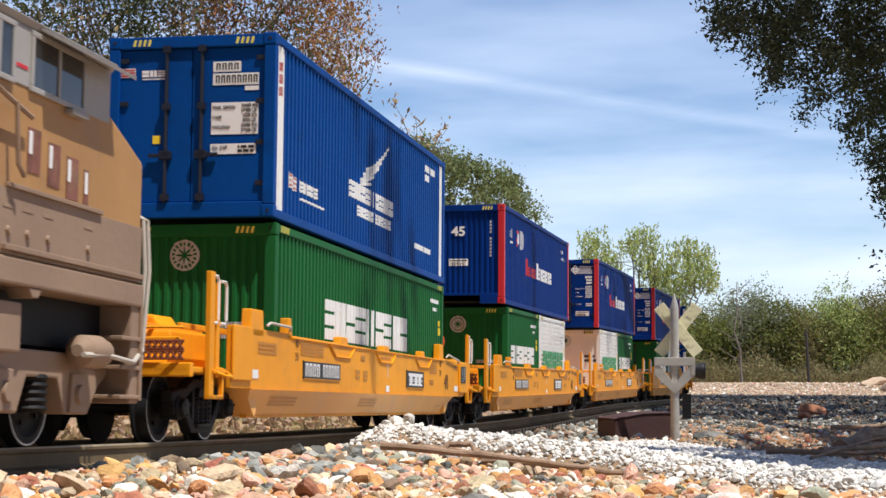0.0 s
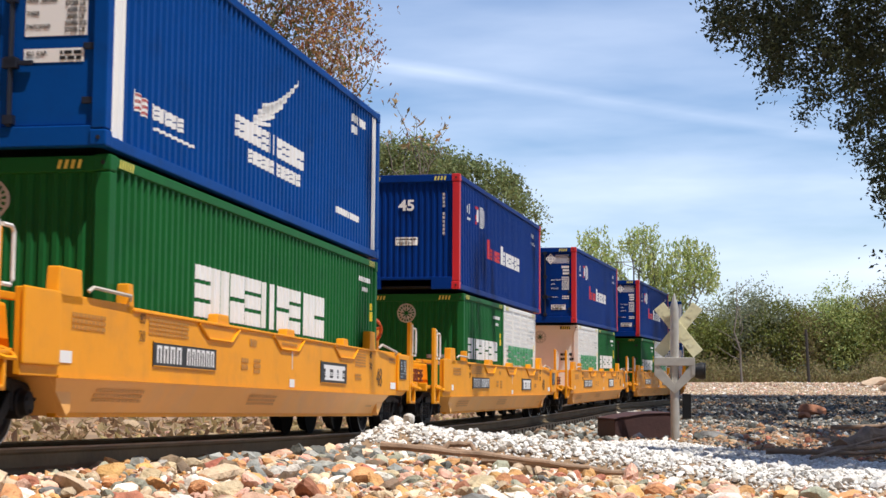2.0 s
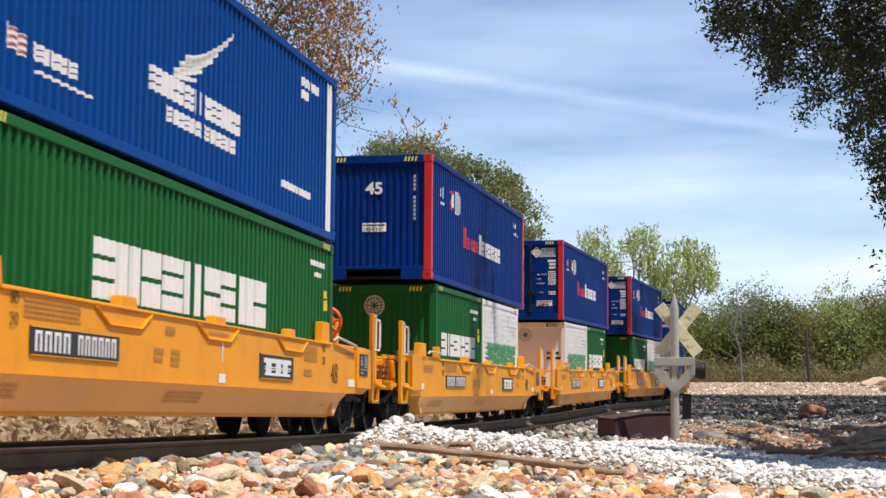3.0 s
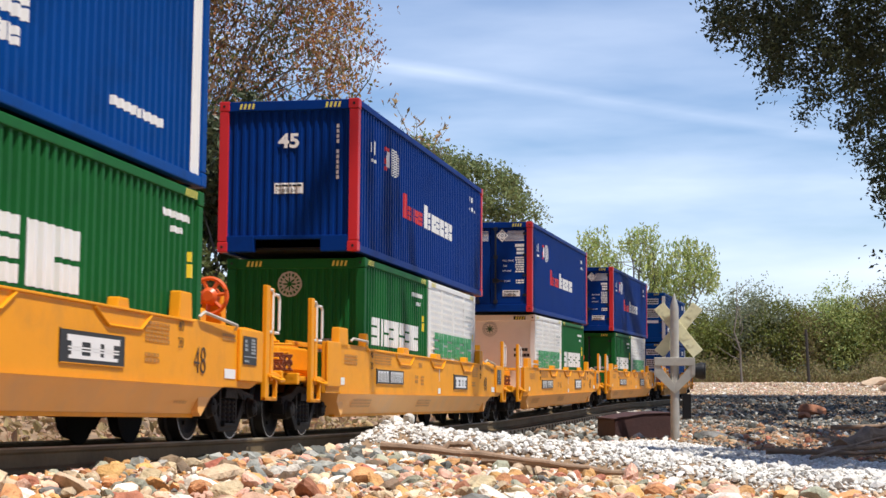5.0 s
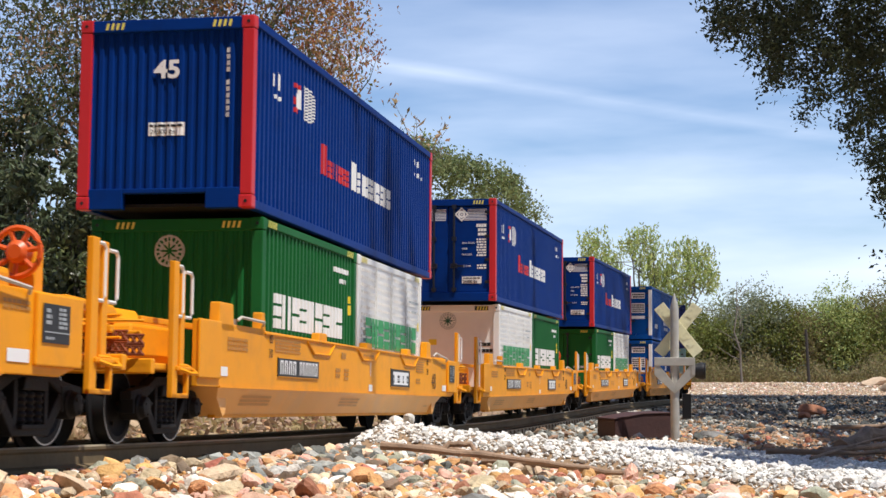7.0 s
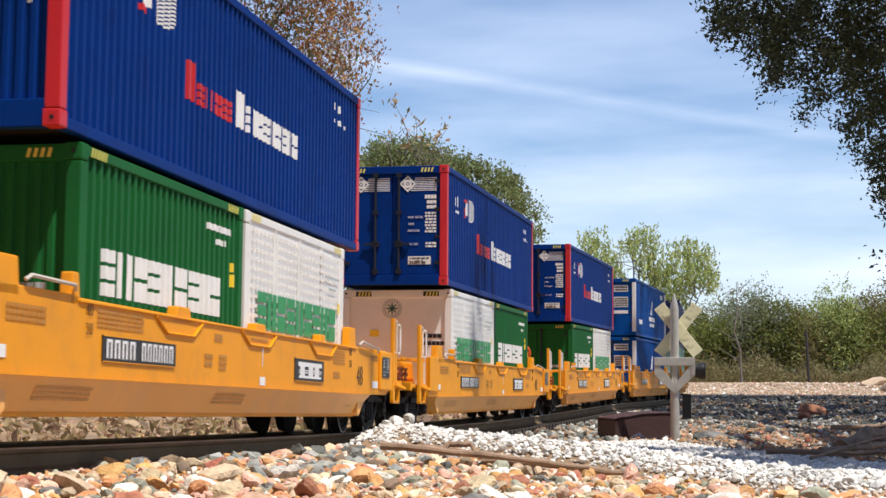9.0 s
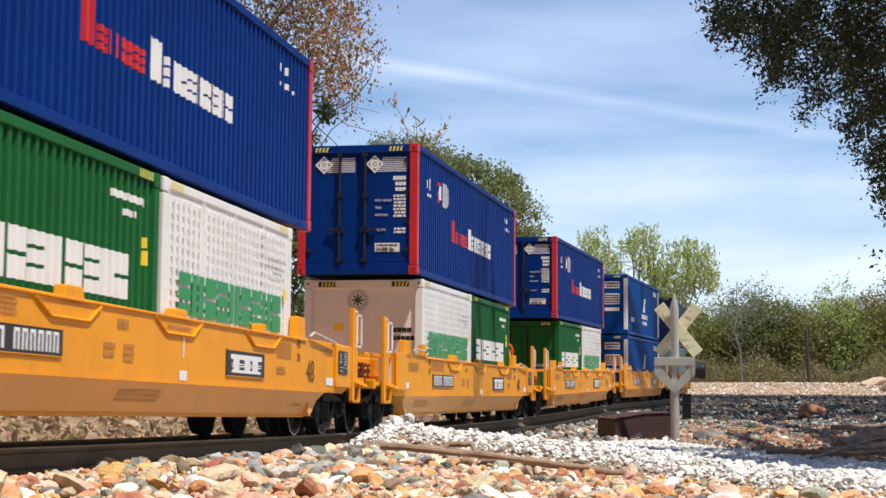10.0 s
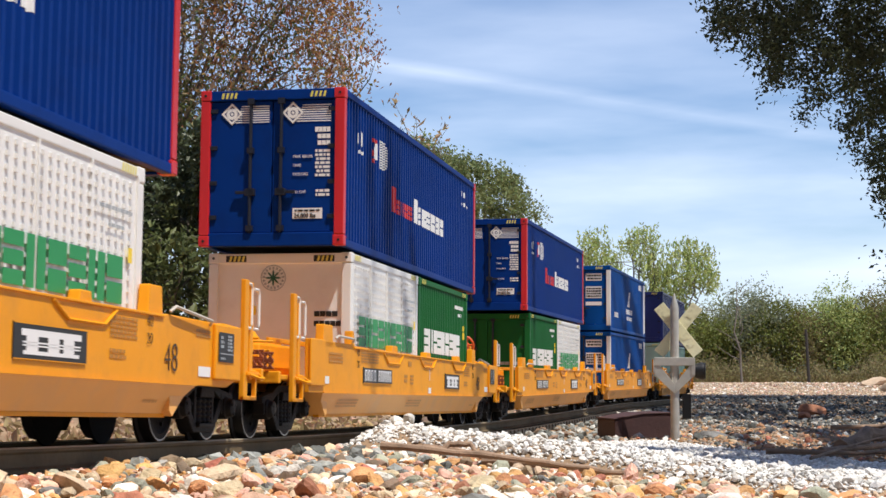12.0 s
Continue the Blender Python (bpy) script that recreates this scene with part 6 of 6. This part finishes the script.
    for k, px in enumerate(np.arange(880, 1860, 26)):
        d = D + r5.uniform(-5, 8)
        top = (674 - np.interp(px, *zip(*tops)) + r5.uniform(-6, 14)) / F_PX * d
        w = r5.uniform(28, 42) / F_PX * d * 1.9
        x0 = (px - 784) / F_PX * d
        # trees in this stretch take the leaf colour with haze painted in
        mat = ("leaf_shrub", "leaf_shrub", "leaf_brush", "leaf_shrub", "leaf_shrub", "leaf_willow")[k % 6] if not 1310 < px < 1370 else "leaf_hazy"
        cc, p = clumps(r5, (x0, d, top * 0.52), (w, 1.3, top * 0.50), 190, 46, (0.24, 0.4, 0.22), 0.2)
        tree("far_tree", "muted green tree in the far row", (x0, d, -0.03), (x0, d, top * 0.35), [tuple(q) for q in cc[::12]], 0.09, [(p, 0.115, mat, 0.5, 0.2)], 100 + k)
    # low brush at their feet
    n = 40000
    px = r5.uniform(860, 1900, n)
    d = r5.uniform(60, 66, n)
    pts = np.stack([(px - 784) / F_PX * d, d, np.abs(r5.normal(0, 0.55, n)) * (0.6 + 0.4 * np.sin(px / 23) * np.sin(px / 51))], 1)
    v, f = leaves(r5, pts, 0.13, 0.4, -0.4)
    ob = new("low_brush", quick_mesh("low_brush", v, f, [M["leaf_brush"]]))
    tagged(ob, "brown-green brush at the foot of the far trees", "brush", kind="stuff")
    # bare pole among them
    g = Geo().tube([(13.2, 59, -0.1), (13.15, 59, 1.0), (13.1, 59, 1.95)], [0.06, 0.055, 0.05], 8)
    tagged(new("pole", mesh_of("pole", g, [M["tie"]], smooth=True)), "dark bare pole standing before the trees", "pole")
    g = Geo()
    limb(g, (10.6, 58, 0), (10.45, 58, 3.6), 0.05, 0.01, r5, 0.02, 6)
    for k in range(9):
        z = 0.8 + 0.3 * k
        limb(g, (10.55, 58, z), (10.55 + r5.normal(0, 0.35), 58, z + 0.5), 0.02, 0.006, r5, 0.1, 3)
    tagged(new("bare_tree", mesh_of("bare_tree", g, [M["greybark"]], smooth=True)), "bare grey sapling before the far trees", "tree")
    # wooded ridge; the haze before it is painted into its colour
    xs = np.linspace(-500, 1100, 120)
    h = 36 + 26 * np.exp(-((xs - 330) / 80) ** 2) + 5 * np.sin(xs / 31) + 3 * np.sin(xs / 11)
    g = Geo()
    for i, (x, z) in enumerate(zip(xs, h)):
        g.v += [(x, 1480, -5), (x, 1500, z * 0.6), (x, 1540, z), (x, 1700, -5)]
        if i:
            for j in range(3):
                a = 4 * (i - 1) + j
                g.face((a, a + 4, a + 5, a + 1))
    M["ridge"] = material("hazy_wooded_slope", (0.115, 0.155, 0.15), 0.95, vary=0.4, scale=0.02)
    tagged(new("backdrop", mesh_of("backdrop", g, [M["ridge"]], smooth=True)), "hazy wooded ridge on the horizon", "hill", kind="structure")
    # fallen leaves behind the track
    n = 9000
    d = np.exp(r5.uniform(math.log(1.0), math.log(8), n))
    x = r5.uniform(-0.33, 0.02, n) * d
    off, _ = track_offset(x, d)
    ok = off < -0.09
    x, d = x[ok], d[ok]
    v, f = leaves(r5, np.stack([x, d, ground_z(x, d) + 0.004], 1), 0.012, 0.5, 0.0)
    tagged(new("leaf_litter", quick_mesh("leaf_litter", v, f, [M["leaf_tan"]])), "dry tan leaf litter behind the track", "leaves", kind="stuff")


build_plants()


# ---- locomotive ----
M["worn"] = material("worn_red_brown_paint", (0.20, 0.075, 0.05), 0.6, vary=0.4, scale=200, dirt=(0.36, 0.24, 0.15), dirt_amount=0.7, dirt_scale=120)


def locomotive():
    c = thing("locomotive", "dusty yellow and grey diesel locomotive coupled to the first car", "locomotive")
    Y = 0.052
    y_, t_, k_ = M["locoyel"], M["locotan"], M["locogrey"]
    # cab and sloping nose as one shell
    g = Geo().prism([(0.150, 0.0565), (0.2715, 0.0565), (0.2715, 0.0995), (0.2410, 0.1115), (0.2400, 0.1265), (0.150, 0.1265)], "y", -Y, Y)
    part("cab", g, y_, c, "faded yellow cab with sloping nose", 0.0012)
    g = Geo().prism([(-0.0505, 0.1255), (0.0505, 0.1255), (0.0540, 0.1285), (0.040, 0.1345), (-0.040, 0.1345), (-0.0540, 0.1285)], "x", 0.148, 0.2440)
    part("roof", g, k_, c, "dusty grey cab roof", 0.0008)
    part("upper_band", Geo().box(0.1495, 0.2404, -Y - 0.0004, Y + 0.0004, 0.1080, 0.1262), k_, c, "grey band round the windows", 0.0004)
    part("red_line", Geo().box(0.1500, 0.1790, -Y - 0.0006, Y + 0.0006, 0.1130, 0.1142), M["red"], c, "thin red line")
    for u0, u1 in ((0.1805, 0.2195), (0.1500, 0.1700)):
        f = Geo()
        a = 0.0018
        z0, z1 = 0.1072, 0.1258
        s = -Y - 0.0012
        f.box(u0, u1, s, -Y, z0, z0 + a)
        f.box(u0, u1, s, -Y, z1 - a, z1)
        f.box(u0, u0 + a, s, -Y, z0 + a, z1 - a)
        f.box(u1 - a, u1, s, -Y, z0 + a, z1 - a)
        f.box((u0 + u1) / 2 - 0.0008, (u0 + u1) / 2 + 0.0008, s, -Y, z0 + a, z1 - a)
        w = part("window_frame", f, M["locogrey"], c, "grey sliding window frame", 0.0003)
        part("pane", Geo().box(u0 + a, u1 - a, -Y - 0.0007, -Y - 0.0002, z0 + a, z1 - a), M["glass"], w, "dark glass pane")
    part("sun_shade", Geo().prism([(-Y - 0.0095, 0.1225), (-Y, 0.1275), (-Y, 0.1287), (-Y - 0.0098, 0.1237)], "x", 0.186, 0.2400), k_, c, "grey window awning")
    part("sill_plate", Geo().box(0.2060, 0.2185, -Y - 0.0030, -Y, 0.1050, 0.1068), k_, c, "", 0.0004)
    # numerals stand as plain strokes
    for k, u in enumerate((0.1815, 0.1955, 0.2090, 0.2220)):
        z = 0.0965 - 0.0022 * k
        w = 0.0085 if k < 3 else 0.0035
        part("number_bar", Geo().box(u, u + w, -Y - 0.0003, -Y + 0.0002, z - 0.0135, z), M["worn"], c, "worn red-brown bar", 0.0)
        part("bar_highlight", Geo().box(u + 0.0004, u + 0.0024, -Y - 0.0005, -Y, z - 0.008, z - 0.001), M["decal"], c)
    # louvres, belt strips, latches
    part("lower_panel", Geo().box(0.150, 0.2712, -Y - 0.0004, -Y + 0.001, 0.0570, 0.0765), t_, c, "dust-coated lower panel", 0.0002)
    part("belt_strip", Geo().box(0.168, 0.2355, -Y - 0.0016, -Y, 0.0765, 0.0780), t_, c, "", 0.0003)
    part("belt_strip", Geo().box(0.166, 0.2700, -Y - 0.0022, -Y, 0.0580, 0.0598), t_, c, "", 0.0003)
    for u in (0.170, 0.1825, 0.1965, 0.226):
        part("latch", Geo().lathe([(-Y - 0.0014, 0.0012), (-Y, 0.0016)], "y", (u, 0, 0.0640), 10), t_, c)
        part("vent_slot", Geo().box(u - 0.0035, u + 0.0035, -Y - 0.0006, -Y, 0.0705, 0.0716), t_, c, "", 0.0002)
    # hood behind the cab, deck and side sill
    part("hood", Geo().box(-0.290, 0.1500, -0.036, 0.036, 0.0565, 0.1230), y_, c, "faded yellow long hood", 0.002)
    part("deck", Geo().box(-0.300, 0.2725, -0.0535, 0.0535, 0.0485, 0.0565), t_, c, "dust-coated side sill", 0.0008)
    part("tank", Geo().prism([(-0.040, 0.014), (0.040, 0.014), (0.046, 0.022), (0.046, 0.044), (-0.046, 0.044), (-0.046, 0.022)], "x", -0.09, 0.10), t_, c, "", 0.0015)
    # black block stands in for the deep shade between deck and trucks
    part("underframe", Geo().box(-0.29, 0.2635, -0.041, 0.041, 0.0325, 0.0484), M["iron"], c, "black underframe, widened to darken the void under the deck")
    part("box", Geo().box(0.150, 0.186, -0.050, -0.030, 0.0290, 0.0440), t_, c, "", 0.0008)
    part("jack_pad", Geo().prism([(0.184, 0.0485), (0.193, 0.0485), (0.1905, 0.0455), (0.1865, 0.0455)], "y", -0.053, -0.045), t_, c, "", 0.0004)
    # pilot, steps and rails at the end
    part("pilot", Geo().box(0.2640, 0.2720, -0.0525, 0.0525, 0.0150, 0.0490), t_, c, "", 0.0008)
    g = Geo()
    for z in (0.0165, 0.0265, 0.0365):
        g.box(0.2540, 0.2725, -0.0535, -0.0420, z, z + 0.0014)
    g.box(0.2705, 0.2725, -0.0535, -0.0525, 0.0160, 0.0490)
    part("step_well", g, t_, c, "", 0.0003)
    for dx in (0.0, 0.004):
        g = Geo().tube([(0.2735 + dx, -0.050, 0.0210), (0.2750 + dx, -0.051, 0.0400), (0.2760 + dx, -0.052, 0.0620), (0.2755 + dx, -0.051, 0.0800), (0.2735, -0.049, 0.0815)], 0.0008, 8)
        part("handrail", g, M["pipe"], c, "pale wire handrail", smooth=True)
    g = Geo().tube([(0.222, -0.054, 0.0300), (0.240, -0.0545, 0.0305), (0.262, -0.0545, 0.0290), (0.278, -0.051, 0.0340)], 0.0009, 8)
    part("air_hose", g, M["pipe"], c, "pale bent air pipe", smooth=True)
    part("air_tank", Geo().lathe([(0.226, 0.002), (0.2285, 0.0052), (0.240, 0.0056), (0.2455, 0.0045), (0.247, 0.002)], "x", (0, -0.0500, 0.0315), 16), t_, c, "dusty round air reservoir", smooth=True)
    g = Geo().tube([(0.150, -0.056, 0.104), (0.160, -0.056, 0.1015), (0.178, -0.055, 0.0985)], 0.0008, 6)
    g.tube([(0.166, -0.056, 0.101), (0.168, -0.056, 0.0830), (0.172, -0.056, 0.0800)], 0.0008, 6)
    part("grab_rail", g, t_, c, smooth=True)
    part("coupler", Geo().box(0.272, 0.300, -0.005, 0.005, 0.0185, 0.0260), M["iron"], c, "", 0.001)
    # truck with three wheelsets
    for xc in (0.205, -0.205):
        t = part("truck", Geo().box(-0.075, 0.060, -0.020, 0.020, 0.016, 0.026), M["iron"], c, "dusty tan three-axle truck", 0.001, at=pose(xc, 0, 0))
        for y in (-0.040, 0.040):
            prof = [(-0.078, 0.0310), (0.058, 0.0310), (0.060, 0.0250), (0.052, 0.0205), (0.044, 0.0110), (0.026, 0.0110), (0.020, 0.0225), (-0.002, 0.0225), (-0.008, 0.0110), (-0.026, 0.0110), (-0.032, 0.0225), (-0.056, 0.0225), (-0.062, 0.0110), (-0.078, 0.0110)]
            part("side_frame", Geo().prism(prof, "y", y - 0.004, y + 0.004), t_, t, "dust-coated side frame", 0.0008)
            for xx in (-0.018, 0.034, -0.070):
                yo = y + math.copysign(0.0052, y)
                part("journal_box", Geo().prism([(xx - 0.0065, 0.0115), (xx + 0.0065, 0.0115), (xx + 0.0050, 0.0245), (xx - 0.0050, 0.0245)], "y", min(y, yo), max(y, yo)), t_, t, "", 0.0006)
                part("bolt_cap", Geo().lathe([(yo, 0.0034), (yo + math.copysign(0.0014, y), 0.0030)], "y", (xx, 0, 0.0175), 12), t_, t, smooth=True)
            for xx in (0.009, -0.043):
                g = Geo()
                for k in range(5):
                    g.lathe([(0.0115 + 0.0024 * k, 0.0048), (0.0127 + 0.0024 * k, 0.0056), (0.0139 + 0.0024 * k, 0.0048)], "z", (xx, y, 0), 14)
                part("coil_spring", g, M["iron"], t, smooth=True)
        for xx in (-0.070, -0.018, 0.034):
            wheel_set(t, xx)
    return c


loco = locomotive()


# ---- the train ----
P_CAR = 0.6844
L40, L20 = 0.4204, 0.180
cars, riders = [], []


def build_train():
    build_track()
    first = well_car("yellow double-stack well car with black number plates, on the rails")
    cars.append((first, 0.0))
    for k in range(1, 7):
        cars.append((copy_thing(first, Matrix.Identity(4)), k * P_CAR))
    for k in (1, 3):
        for o in list(cars[k][0].children):
            if o.name.startswith("brake_"):
                bpy.data.objects.remove(o)
    def load(ob, k, u, z):
        riders.append((ob, k * P_CAR, Matrix.Translation((u, 0, z))))
    ZL, ZT = 0.0136, 0.1045
    load(nyk_box(0.4280), 0, -0.0025, ZT)
    load(green_box(0.4204, 9, -0.117, 0.094, 0.0372, 0.0585, 40), 0, -0.001, ZL)
    pb = pacer_box(L40 - 0.004, False)
    load(pb, 1, 0.001, ZT)
    g20 = green_box(L20, 9, -0.067, 0.065, 0.0385, 0.0550, 20)
    w20 = white_box(L20, 7)
    load(g20, 1, -0.0985, ZL)
    load(w20, 1, 0.0855, ZL)
    pd = pacer_box(L40 - 0.004, True)
    load(pd, 2, 0.001, ZT)
    load(copy_thing(w20, Matrix.Identity(4)), 2, -0.0985, ZL)
    load(copy_thing(g20, Matrix.Identity(4)), 2, 0.0855, ZL)
    load(copy_thing(pd, Matrix.Identity(4)), 3, 0.001, ZT)
    load(green_box(L20, 9, -0.067, 0.065, 0.0385, 0.0550, 21, "doors"), 3, -0.0985, ZL)
    load(copy_thing(w20, Matrix.Identity(4)), 3, 0.0855, ZL)
    e1 = plain_box("mid-blue container with white edge stripes and sail emblem", L40 - 0.004, "cmablue", "white")
    load(e1, 4, 0.001, ZT)
    load(copy_thing(e1, Matrix.Identity(4)), 4, 0.001, ZL)
    f1 = plain_box("navy blue corrugated container", L40 - 0.004, "navy", None, False)
    load(f1, 5, 0.001, ZT)
    load(plain_box("pale teal corrugated container", L40 - 0.004, "teal", None, False), 5, 0.001, ZL)
    load(copy_thing(f1, Matrix.Identity(4)), 6, 0.001, ZT)
    load(copy_thing(f1, Matrix.Identity(4)), 6, 0.001, ZL)


def motions():
    """The train rolls towards the camera; its wheels turn."""
    slow = [0.5 * k for k in range(25)]
    quick = [0.2 * k for k in range(61)]
    for ob, s0 in cars:
        walk(ob, [(t, on_track(s0 - rolled(t))) for t in slow])
        for w in ob.children_recursive:
            if w.name.startswith("wheelset"):
                x = w.matrix_basis.translation.x
                walk(w, [(t, pose(x, 0, 0.0145) @ Matrix.Rotation(-rolled(t) / 0.0145, 4, "Y")) for t in quick])
    for ob, s0, m in riders:
        walk(ob, [(t, on_track(s0 - rolled(t)) @ m) for t in slow])


build_train()
cars.append((loco, -P_CAR + 0.0))


motions()
